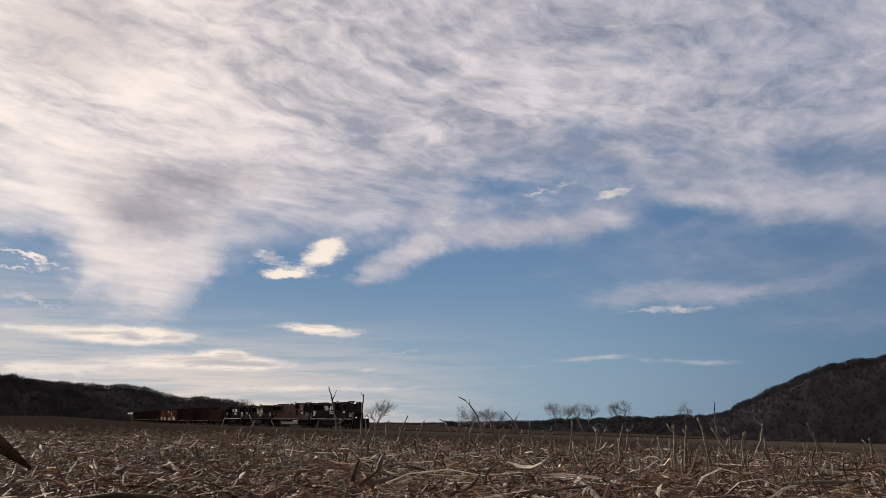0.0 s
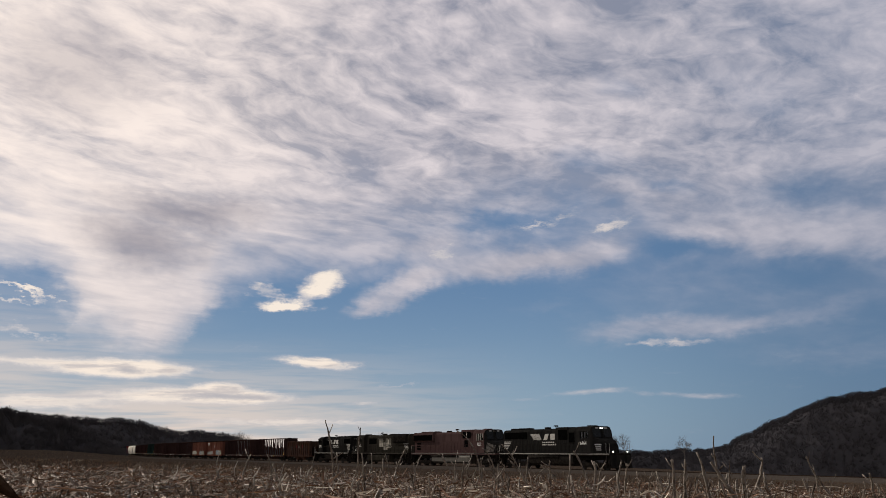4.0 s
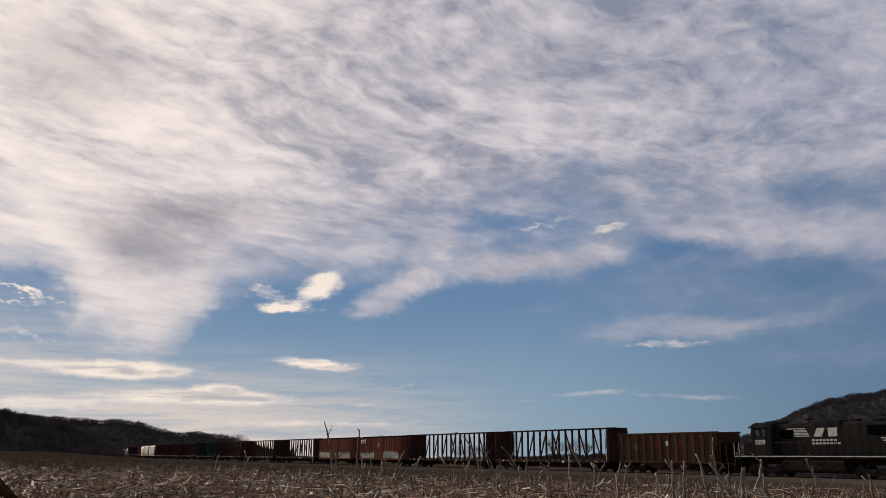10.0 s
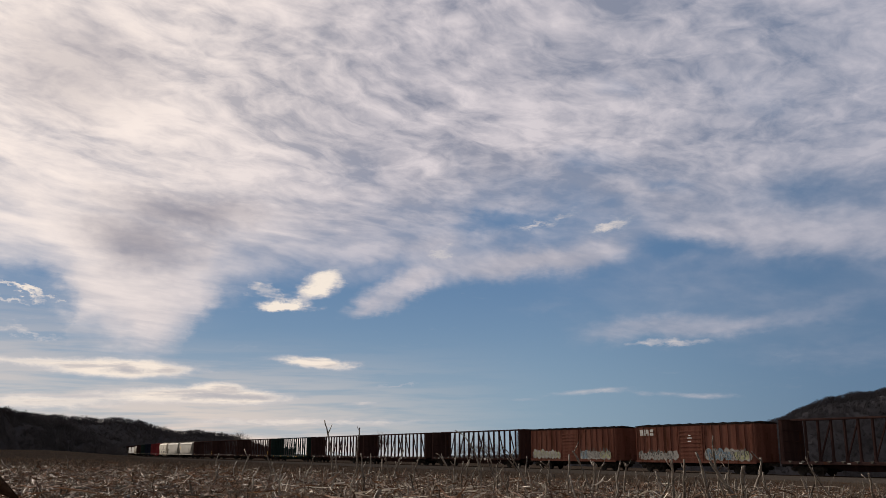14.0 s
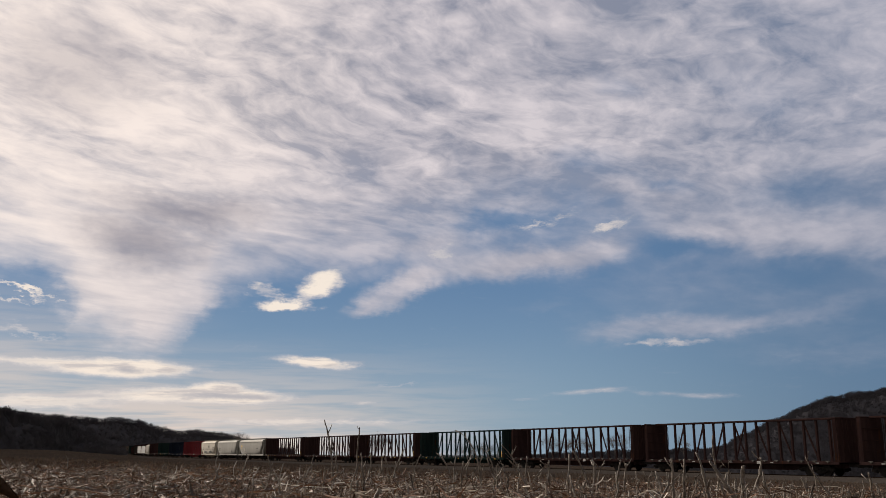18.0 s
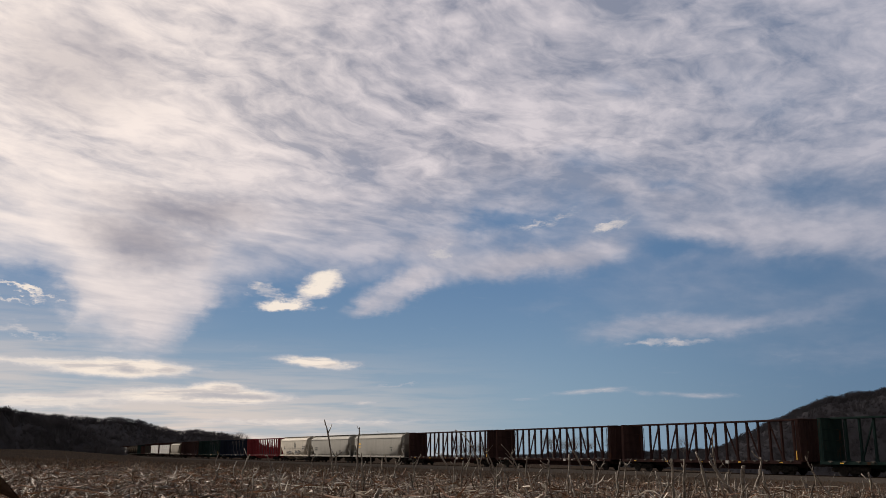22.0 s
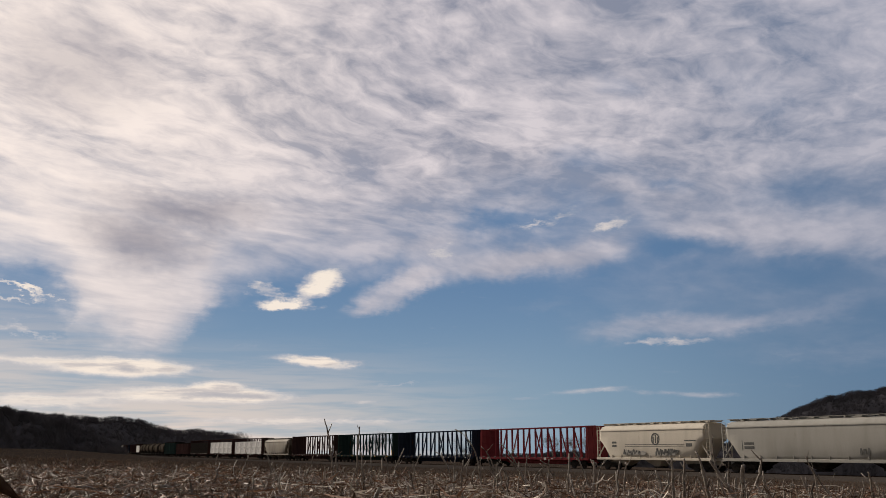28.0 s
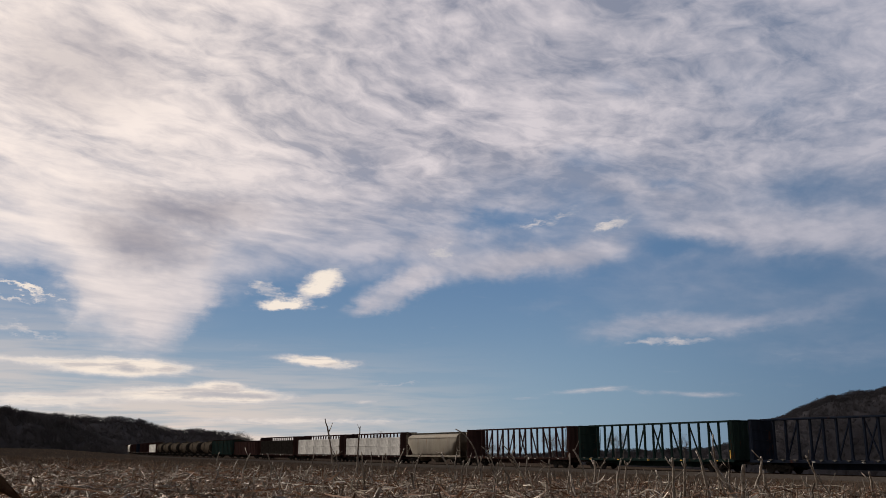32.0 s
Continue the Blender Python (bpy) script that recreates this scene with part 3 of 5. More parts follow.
def bare_tree(px, base_py, top_py, depth, seed, wide=1.1):
    """Leafless tree: a trunk that forks again and again into fine twigs; wide: crown width over height."""
    r = random.Random(seed)
    x, y, z = place(px, base_py, depth)
    h = (base_py - top_py) / 1662 * depth + 2.5
    root = tagged(new("bare_tree"), "leafless deciduous tree with a fine rounded twiggy crown", "tree", "bare trees on the horizon")
    root.location = (x, y, z - 2.5)
    trunk, crown = G(), G()
    mid = Vector((0, 0, .60 * h))

    def inside(p):
        """How far out of the crown's rounded outline a point lies (1: on it)."""
        q = p - mid
        return math.sqrt((q.x / (wide * .48 * h)) ** 2 + (q.y / (wide * .48 * h)) ** 2 + (q.z / (.40 * h)) ** 2)

    def grow(p, d, length, radius, level):
        bend = Vector((r.gauss(0, 1), r.gauss(0, 1), r.gauss(.25, .6))) * .16
        a = p + d * length * .5
        e = a + (d + bend).normalized() * length * .5
        (trunk if level < 2 else crown).tube([p, a, e], [radius, radius * .8, radius * .6], 6 if level < 2 else 3)
        if level == 4 or inside(e) > 1.08:
            return
        for _ in range((6, 6, 5, 4)[level]):
            side = Vector((r.gauss(0, 1), r.gauss(0, 1), r.gauss(0, 1)))
            n = (d * .9 + side.normalized() * (.85 if level else 1.0) + Vector((0, 0, .28))).normalized()
            grow(p.lerp(e, r.uniform(.55, 1.0)), n, length * r.uniform(.55, .85), radius * .54, level + 1)
    grow(Vector((0, 0, -1.6)), Vector((r.uniform(-.05, .05), 0, 1)).normalized(), .36 * h + 1.6, .015 * h, 0)
    part("trunk", trunk, "bark", root)
    part("crown", crown, "bark", root)


for args in [(660, 810, 773, 330, 1, 1.5), (808, 811, 783, 420, 2, .6), (830, 811, 791, 430, 3, 1.2), (852, 811, 787, 400, 4, 1.2), (870, 811, 785, 410, 17, .9), 
             (977, 803, 778, 520, 5, 1.1), (999, 802, 780, 530, 18, .6), (1018, 802, 776, 520, 6, 1.1), (1037, 801, 781, 540, 7, 1.1), (1088, 799, 778, 560, 8, .9), (1102, 799, 774, 560, 19, .7),
             (1210, 797, 777, 600, 10, .7), (436, 794, 772, 620, 11), (420, 790, 772, 640, 15)]:
    bare_tree(args[0], args[1] + 6, args[2] - 5, args[3], args[4], args[5] if len(args) > 5 else 1.1)

# ---- railway line ----
CURVE = ([0, 120, 220, 300, 345, 4000], [-.2166e-3, -.1674e-3, -.4586e-3, -1.098e-3, 0, 0])
STEP = 2.0
ARC = np.arange(-140, 1300, STEP)
BEND = np.interp(ARC, *CURVE) * (ARC >= 0)
TH = np.cumsum(BEND) * STEP
TH = TH - TH[ARC == 0] + .52408
TX, TY = np.cumsum(-np.sin(TH)) * STEP, np.cumsum(np.cos(TH)) * STEP
TX, TY = TX - TX[ARC == 0] + 31.766, TY - TY[ARC == 0] + 76.643


def on_line(s, off=0.0):
    """Place and heading (of a train coming towards the camera) at arc length s from the near end; off: to the camera's side."""
    x, y, th = np.interp(s, ARC, TX), np.interp(s, ARC, TY), np.interp(s, ARC, TH)
    return x - math.cos(th) * off, y - math.sin(th) * off, th


def swept(name, profile, material, lo=-120, hi=700, step=6):
    """A profile (sideways, up) drawn along the line."""
    ss = np.arange(lo, hi, step)
    k = len(profile)
    v = np.array([[*on_line(s, o)[:2], z] for s in ss for o, z in profile])
    i, j = np.meshgrid(np.arange(len(ss) - 1), np.arange(k), indexing="ij")
    f = np.stack([i * k + j, i * k + (j + 1) % k, (i + 1) * k + (j + 1) % k, (i + 1) * k + j], -1).reshape(-1, 4)
    return arrays(name, v, f, material)


bed = swept("ballast_bed", [(-2.6, RAIL - .95), (-1.7, RAIL - .16), (1.15, RAIL - .16), (1.45, RAIL - .02), (2.3, RAIL - .03), (8.5, RAIL - .9)], "ballast")
tagged(bed, "low grey gravel railway embankment", "ballast", kind="structure")
for off in (-.7175, .7175):
    rail = swept("rail", [(off - .07, RAIL - .16), (off - .035, RAIL - .04), (off - .035, RAIL), (off + .035, RAIL), (off + .035, RAIL - .04), (off + .07, RAIL - .16)], "steel")
    tagged(rail, "worn steel railway rail on gravel", "rail", "rails of the line", kind="structure")
sleepers = G()
for i in range(460):
    x, y, th = on_line(-60 + i * .6)
    c, s_ = math.cos(th), math.sin(th)
    u, w = Vector((c, s_, 0)) * 1.3, Vector((-s_, c, 0)) * .115
    o = Vector((x, y, RAIL - .17))
    sleepers.loft([[o - u - w, o - u + w, o - u + w + Vector((0, 0, .03)), o - u - w + Vector((0, 0, .03))],
                   [o + u - w, o + u + w, o + u + w + Vector((0, 0, .03)), o + u - w + Vector((0, 0, .03))]])
tagged(part("sleepers", sleepers, "tie"), "dark wooden railway sleepers", "sleeper", kind="stuff")

# ---- rolling stock: x runs forward, -y faces the camera, z = 0 on the rails ----
CACHE = {}


def shared(key, make, material):
    """A mesh that alike parts share."""
    if (key, material) not in CACHE:
        me = make().mesh(key)
        me.materials.append(M[material])
        CACHE[key, material] = me
    return CACHE[key, material]


def piece(name, key, make, material, parent, x=0.0, y=0.0, z=0.0, rz=0.0, label=""):
    ob = part(name, shared(key, make, material), None, parent, label)
    ob.location, ob.rotation_euler = (x, y, z), (0, 0, radians(rz))
    return ob


def wheel_mesh(r):
    return lambda: G().cyl((0, -.065, 0), (0, .065, 0), r, 20).cyl((0, .05, 0), (0, .085, 0), r + .03, 20).cyl((0, -.12, 0), (0, -.06, 0), r * .32, 10)


def side_frame(axles, gap):
    def make():
        g, half = G(), gap * (axles - 1) / 2
        g.prism([(-half - .35, .42), (-half - .35, .66), (-half + .35, .74), (half - .35, .74), (half + .35, .66), (half + .35, .42),
                 (half - .25, .44), (half - .55, .26), (-half + .55, .26), (-half + .25, .44)], -.07, .07)
        for i in range(axles):
            g.box(-half + i * gap - .16, -half + i * gap + .16, -.12, .12, .34, .62, .03)
        for i in range(axles - 1):
            for dx in (-.16, 0, .16):
                g.cyl((-half + (i + .5) * gap + dx, 0, .34), (-half + (i + .5) * gap + dx, 0, .66), .065, 8)
        return g
    return make


def truck(parent, x, axles=2, gap=1.78, r=.46):
    t = piece("truck", "bolster%d" % axles, lambda: G().box(-.25 - gap * (axles - 2) / 2, .25 + gap * (axles - 2) / 2, -1.15, 1.15, .45, .78, .04), "under", parent, x)
    for side in (-1, 1):
        piece("side_frame", "side_frame%d" % axles, side_frame(axles, gap), "under", t, 0, side * 1.0, 0)
        for i in range(axles):
            piece("wheel", "wheel%.2f" % r, wheel_mesh(r), "wheel", t, (i - (axles - 1) / 2) * gap, side * .74, r, 0 if side < 0 else 180)
    return t


def coupler(parent, x, sign):
    piece("coupler", "coupler", lambda: G().box(-.55, .25, -.09, .09, .72, .94, .02).box(.2, .46, -.15, .13, .68, .98, .04), "under", parent, x - .25 * sign, 0, 0, 0 if sign > 0 else 180)


def ladder(parent, x, y, z0, z1, material, wide=.42):
    def make():
        g = G()
        for s in (-1, 1):
            g.box(s * wide / 2 - .02, s * wide / 2 + .02, -.02, .02, 0, z1 - z0)
        for i in range(int((z1 - z0) / .36) + 1):
            g.box(-wide / 2, wide / 2, -.015, .015, i * .36 + .02, i * .36 + .05)
        return g
    piece("ladder", "ladder%.1f%.1f" % (z1 - z0, wide), make, material, parent, x, y, z0)


def bars(parent, name, x, z, y, sizes, material, label="", sign=-1):
    """Flat painted shapes on a side: (dx, dz, width, height) each."""
    g = G()
    for dx, dz, w, h in sizes:
        g.box(x + dx, x + dx + w, y - .004, y + .004, z + dz, z + dz + h)
    return part(name, g, material, parent, label)


def spray(parent, x0, x1, z0, z1, y, material, seed, broad=.16):
    """A scrawl of overlapping broad strokes on a side."""
    r, g = random.Random(seed), G()
    x = x0
    while x < x1 - .4:
        w, h = r.uniform(.45, .85), (z1 - z0) * r.uniform(.65, 1.0)
        pts = [(x + r.uniform(0, w), z0 + r.uniform(0, h)) for _ in range(5)]
        pts = [(x, z0 + r.uniform(0, .15)), (x + w * .25, z0 + h), (x + w * .55, z0 + r.uniform(.1, .5) * h), (x + w * .9, z0 + h * r.uniform(.6, 1)), (x + w, z0 + r.uniform(0, .3))][:r.randint(3, 5)] + pts[:1]
        for a, b in zip(pts, pts[1:]):
            g.beam((a[0], y, a[1]), (b[0], y, b[1]), .003, broad * r.uniform(.65, 1.5))
        x += w * r.uniform(.8, 1.2)
    return part("painted_scrawl", g, material, parent, "faded spray-painted scrawl")


def filled(parent, x0, x1, z0, z1, y, material, seed):
    """The bulky filled shapes behind a scrawl."""
    r, g = random.Random(seed), G()
    x = x0
    while x < x1 - .5:
        w, h = r.uniform(.55, 1.0), (z1 - z0) * r.uniform(.7, 1.0)
        k = 11
        ring = [(x + w / 2 + math.cos(6.283 * i / k) * w * r.uniform(.46, .66), z0 + h / 2 + math.sin(6.283 * i / k) * h * r.uniform(.42, .55)) for i in range(k)]
        g.loft([[(a, y - .0015, b) for a, b in ring], [(a, y + .0015, b) for a, b in ring]])
        x += w * r.uniform(.75, 1.0)
    return part("painted_scrawl", g, material, parent, "faded filled spray-paint shapes")


def writing(parent, text, x, y, z, size, material, face=-1):
    cu = bpy.data.curves.new("lettering", "FONT")
    cu.body, cu.size, cu.extrude, cu.align_x = text, size, .002, "CENTER"
    tmp = new("lettering", cu)
    me = bpy.data.meshes.new_from_object(tmp.evaluated_get(bpy.context.evaluated_depsgraph_get()))
    bpy.data.objects.remove(tmp)
    me.materials.clear()
    ob = part("number", me, material, parent)
    ob.location, ob.rotation_euler = (x, y, z), (radians(90), 0, 0 if face < 0 else radians(180))
    return ob


def rolling(name, label, category):
    return tagged(new(name), label, category, "freight train")


POSTS = 16


def centerbeam(paint, label, load="", tag_yellow=False):
    """Open lumber car: deck, end bulkheads, and a trussed spine along the middle."""
    c = rolling("centerbeam_flatcar", label, "flatcar")
    L = 11.26
    for s in (-1, 1):
        piece("side_sill", "cb_sill", lambda: G().box(-L, L, -.07, .07, .92, 1.16, .02), paint, c, 0, s * 1.36)
        piece("deck_panel", "cb_deck", lambda: G().box(-L, L, -.62, .62, 1.08, 1.15), paint, c, 0, s * .66)
        b = piece("bulkhead", "cb_bulk", lambda: G().prism([(-.20, 1.15), (.20, 1.15), (.20, 2.2), (.12, 4.62), (-.16, 4.62)], -1.36, 1.36), paint, c, s * (L - .2), 0, 0, 0 if s > 0 else 180)
        for y in (-1.2, -.6, 0, .6, 1.2):
            piece("bulkhead_rib", "cb_rib", lambda: G().box(.10, .24, -.05, .05, 1.2, 4.5), paint, b, 0, y)
        for z in (1.9, 2.8, 3.7):
            piece("bulkhead_strip", "cb_strip", lambda: G().box(-.24, -.14, -1.3, 1.3, 0, .07), paint, b, 0, 0, z)
        piece("bulkhead_cap", "cb_cap", lambda: G().box(-.2, .18, -1.4, 1.4, 4.58, 4.68, .02), paint, b)
        for y in (-1.42, 1.42):
            ladder(c, s * (L - .28), y, 1.2, 4.4, paint, .34)
        truck(c, s * 8.75)
        coupler(c, s * 12.0, s)
    part("center_sill", G().prism([(-10.9, .95), (10.9, .95), (10.9, .62), (6.8, .62), (5.6, .42), (-5.6, .42), (-6.8, .62), (-10.9, .62)], -.33, .33), paint, c)
    piece("top_chord", "cb_chord", lambda: G().box(-L + .35, L - .35, -.20, .20, 4.54, 4.72, .04), paint, c)
    gap = 2 * (L - .4) / (POSTS + 1)
    xs = [-(L - .4) + gap * (i + 1) for i in range(POSTS)]
    for x in xs:
        piece("post", "cb_post", lambda: G().prism([(-.15, 1.15), (.15, 1.15), (.075, 1.5), (.075, 4.55), (-.075, 4.55), (-.075, 1.5)], -.10, .10), paint, c, x)
    for b in (2, 4, 6, 8, 10, 12, 14):
        x0, x1 = xs[b - 1], xs[b]
        if b <= 8:
            piece("diagonal", "cb_diag", lambda: G().beam((0, 0, 1.25), (gap, 0, 4.45), .12, .10), paint, c, x0)
        if b >= 8:
            piece("diagonal", "cb_diag", lambda: G().beam((0, 0, 1.25), (gap, 0, 4.45), .12, .10), paint, c, x1, .01 if b == 8 else 0, 0, 180)
    for x in (-9.2, -4.6, 0.0, 4.6, 9.2):
        piece("reflector", "cb_refl", lambda: G().box(-.16, .16, -.004, .004, 0, .09), "yellow" if tag_yellow else "decal", c, x, -1.436, .99)
    for i in range(POSTS + 1):
        piece("tie_down", "cb_tie", lambda: G().box(-.20, .20, -.05, .03, -.02, .05, .015).box(-.07, .07, -.06, .02, -.11, .0, .01), "dull", c, xs[0] - gap / 2 + i * gap, -1.43, 1.17)
    piece("placard", "cb_plate", lambda: G().box(-.22, .22, -.005, .005, 0, .26), "decal", c, 3.2, -1.437, .9)
    if tag_yellow:
        piece("reflector", "cb_refl_tall", lambda: G().box(-.05, .05, -.004, .004, 0, .75), "yellow", c, L - .4, -1.436, 1.25)
    if load:
        rnd = random.Random(len(label))
        tall = 2.75
        for s in (-1, 1):
            for i in range(5):
                for k in range(2):
                    z = 1.17 + k * tall / 2
                    piece("lumber_pack", "pack" + load, lambda: G().box(-2.10, 2.10, -.52, .52, .03, tall / 2 + .02, .04),
                          load, c, -8.5 + i * 4.25 + rnd.uniform(-.04, .04), s * (.82 + rnd.uniform(-.02, .02)), z, 0)
    return c


def box_car(paint, label, long=15.5, high=4.45, scrawl=0, mark=False):
    c = rolling("boxcar", label, "boxcar")
    h = long / 2
    part("body", G().box(-h, h, -1.46, 1.46, 1.05, high, .03), paint, c)
    part("roof", G().prism_x([(-1.52, high - .02), (1.52, high - .02), (1.5, high + .06), (0, high + .2), (-1.5, high + .06)], -h - .04, h + .04), "roof", c, "dark weathered roof sheets")
    for i in range(11):
        piece("roof_rib", "box_rib%.2f" % high, lambda: G().prism_x([(-1.5, high + .06), (-1.5, high + .10), (0, high + .245), (1.5, high + .10), (1.5, high + .06), (0, high + .2)], -.05, .05), "roof", c, -h + .5 + i * (long - 1) / 10)
    for s in (-1, 1):
        piece("side_sill", "box_sill%.1f" % long, lambda: G().box(-h, h, -.04, .04, .92, 1.14, .01), paint, c, 0, s * 1.49)
        d = piece("door", "box_door%.2f" % high, lambda: G().box(-1.52, 1.52, -.04, .04, 1.12, high - .12, .01), paint, c, 0, s * 1.50)
        for i in range(8):
            piece("door_slat", "door_slat", lambda: G().box(-1.42, 1.42, -.07, .07, 0, .16, .02), paint, d, 0, 0, 1.3 + i * (high - 1.6) / 8)
        for x in (-1.5, 1.5):
            piece("door_stile", "door_stile%.2f" % high, lambda: G().box(-.05, .05, -.08, .08, 1.1, high - .1), paint, d, x)
        for k in (-1, 1):
            for i in range(7):
                piece("side_post", "box_post%.2f" % high, lambda: G().box(-.05, .05, -.05, .05, 1.1, high - .05, .015), paint, c,
                      k * (1.75 + i * (h - 1.95) / 6), s * 1.49)
            ladder(c, k * (h - .45), s * 1.55, 1.2, high - .2, paint, .4)
        truck(c, s * (h - 2.0))
        coupler(c, s * (h + .95), s)
        end = G()
        for i in range(9):
            end.prism_x([(-1.4, 1.25 + i * .36), (1.4, 1.25 + i * .36), (1.38, 1.43 + i * .36), (-1.38, 1.43 + i * .36)], s * h - (.05 if s < 0 else 0), s * h + (.05 if s > 0 else 0)) if 1.43 + i * .36 < high else None
        part("end_corrugation", end, paint, c)
    part("center_sill", G().box(-h, h, -.3, .3, .6, .96), "under", c)
    if scrawl:
        filled(c, -h + .5, -1.9, 1.15, 2.0 + .15 * scrawl, -1.549, "spray_pale", scrawl)
        spray(c, -h + .7, -1.8, 1.2, 2.2, -1.556, "spray_dark" if scrawl == 1 else "spray_lime", scrawl, .06)
        spray(c, -h + .5, -2.2, 1.3, 1.9, -1.560, "spray_pale", scrawl + 2, .05)
        filled(c, 1.8, h - .4, 1.12, 2.35, -1.549, "spray_pale", scrawl + 5)
        filled(c, 2.0, h - 2.6 if scrawl == 1 else 3.2, 1.2, 2.3, -1.553, "spray_blue", scrawl + 7)
        filled(c, h - 2.4, h - .7, 1.25, 2.2, -1.553, "spray_lime", scrawl + 8)
        spray(c, 1.8, h - .5, 1.2, 2.4, -1.558, "spray_dark", scrawl + 9, .06)
        spray(c, 2.2, h - 1.0, 1.3, 2.2, -1.563, "spray_pale", scrawl + 3, .05)
    if mark:
        bars(c, "lettering", -h + .75, 3.55, -1.547, [(0, 0, .5, .6), (.66, 0, .16, .6), (.9, .2, .2, .4), (1.12, 0, .16, .6), (1.46, 0, .5, .24), (1.5, .34, .46, .26)], "decal")
        bars(c, "lettering", -.3, 2.9, -1.60, [(0, .3, .55, .08), (0, 0, .4, .08), (.1, .55, .3, .08)], "white")
    return c


def covered_hopper(paint, label, long, style, high=4.62):
    c = rolling("covered_hopper", label, "hopper car")
    h = long / 2
    eave = high - .62
    half = [(1.36, 1.15), (1.47, 1.5), (1.545, 2.2), (1.555, 2.9), (1.54, 3.5), (1.50, eave), (1.50, eave + .06), (1.30, high - .24), (.75, high - .06)]
    prof = [(-y, z) for y, z in half] + [(0, high)] + half[::-1]

    def section(x, low):
        return [(x, y, max(z, low) if z < low else z) for y, z in prof]
    body = G().loft([section(-h + .75, 3.1), section(-h + .9, 2.9), section(-h + 2.2, 1.15), section(-h / 3, 1.15), section(h / 3, 1.15), section(h - 2.2, 1.15), section(h - .9, 2.9), section(h - .75, 3.1)], True)
    part("body", body, paint, c)
    for s in (-1, 1):
        piece("side_sill", "hop_sill%.1f" % long, lambda: G().box(-h, h, -.06, .06, 1.02, 1.28, .02), paint, c, 0, s * 1.44)
        piece("roof_rail", "hop_rail%.1f" % long, lambda: G().box(-h + .7, h - .7, -.035, .035, 0, .08), paint, c, 0, s * 1.52, eave - .02)
        piece("end_platform", "hop_plat", lambda: G().box(-.5, .5, -1.4, 1.4, 1.02, 1.12).box(-.2, .55, -.3, .3, .6, 1.02), paint, c, s * (h - .5), 0, 0, 0 if s > 0 else 180)
        for y in (-1.36, 1.36):
            piece("end_post", "hop_post", lambda: G().beam((0, 0, 1.1), (0, 0, 4.1), .09, .09).beam((0, 0, 1.15), (-1.35, 0, 2.75), .1, .1), paint, c, s * (h - .08), y, 0, 0 if s > 0 else 180)
            ladder(c, s * (h - .35), y * 1.05, 1.2, 4.5, paint, .4)
        truck(c, s * (h - 1.75))
        coupler(c, s * (h + .65), s)
        for i in range(9):
            piece("side_rib", "hop_rib", lambda: G().box(-.03, .03, -.05, .05, 1.25, 1.55), paint, c, -h + 2.6 + i * (long - 5.2) / 8, s * 1.47)
    walk_board = G()
    for y in (-.62, .62):
        walk_board.box(-h + .3, h - .3, y - .2, y + .2, high + .14, high + .17)
    part("running_board", walk_board, paint, c)
    for i in range(13):
        piece("board_bracket", "hop_brk", lambda: G().box(-.03, .03, -.8, .8, 0, .16), paint, c, -h + .6 + i * (long - 1.2) / 12, 0, high)
    for i in range(5):
        piece("hatch", "hop_hatch", lambda: G().box(-1.1, 1.1, -.28, .28, 0, .1, .03), paint, c, -h + 2.4 + i * (long - 4.8) / 4, 0, high - .01)
    bays = 3
    for i in range(bays):
        x = (i - (bays - 1) / 2) * (long - 6.2) / (bays - 1)
        # bays of the grey hoppers take the dark underframe colour, others the body paint
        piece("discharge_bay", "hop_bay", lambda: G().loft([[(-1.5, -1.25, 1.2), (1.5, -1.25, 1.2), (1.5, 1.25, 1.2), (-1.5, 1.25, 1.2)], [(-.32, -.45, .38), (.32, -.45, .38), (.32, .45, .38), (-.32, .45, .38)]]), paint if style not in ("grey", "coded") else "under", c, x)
        piece("outlet_gate", "hop_gate", lambda: G().box(-.45, .45, -.6, .6, .26, .40, .03), "under", c, x)
    if style == "logo":
        part("emblem", G().add([(1.0 + math.cos(a / 14 * 6.283) * r_, -1.562, 3.1 + math.sin(a / 14 * 6.283) * r_) for a in range(14) for r_ in (.62, .48)],
                               [(2 * a, 2 * a + 1, (2 * a + 3) % 28, (2 * a + 2) % 28) for a in range(14)]).box(.62, .78, -1.564, -1.556, 2.75, 3.3).box(.95, 1.1, -1.564, -1.556, 2.7, 3.5).box(1.25, 1.4, -1.564, -1.556, 2.75, 3.3), "spray_dark", c)
        bars(c, "painted_line", -3.6, 2.55, -1.558, [(0, 0, 8.6, .045), (0, -.17, 8.6, .045)], "spray_dark")
        filled(c, -3.8, -.8, 1.5, 2.1, -1.552, "tank", 25)
        filled(c, 1.0, 4.2, 1.45, 2.2, -1.552, "tank", 26)
        spray(c, -3.8, -.8, 1.5, 2.15, -1.557, "spray_dark", 21)
        spray(c, 1.0, 4.2, 1.45, 2.2, -1.557, "spray_dark", 23)
        bars(c, "lettering", -5.6, 2.35, -1.558, [(0, .35, .7, .2), (0, 0, .7, .2), (10.6, .5, 1.5, .12), (10.8, 0, .8, .3)], "spray_dark")
    if style == "coded":
        bars(c, "lettering", -6.9, 2.05, -1.556, [(0, .42, 1.1, .22), (0, .08, 1.1, .22), (-.25, -.1, .04, .9)], "spray_dark")
        bars(c, "lettering", 4.6, 1.6, -1.535, [(0, 0, .18, .6), (.3, .1, .25, .4), (.7, 0, .16, .6)], "spray_dark")
    if style == "grey":
        bars(c, "placard", -7.2, 3.0, -1.558, [(0, 0, .75, .3), (0, -.45, .75, .2)], "yellow")
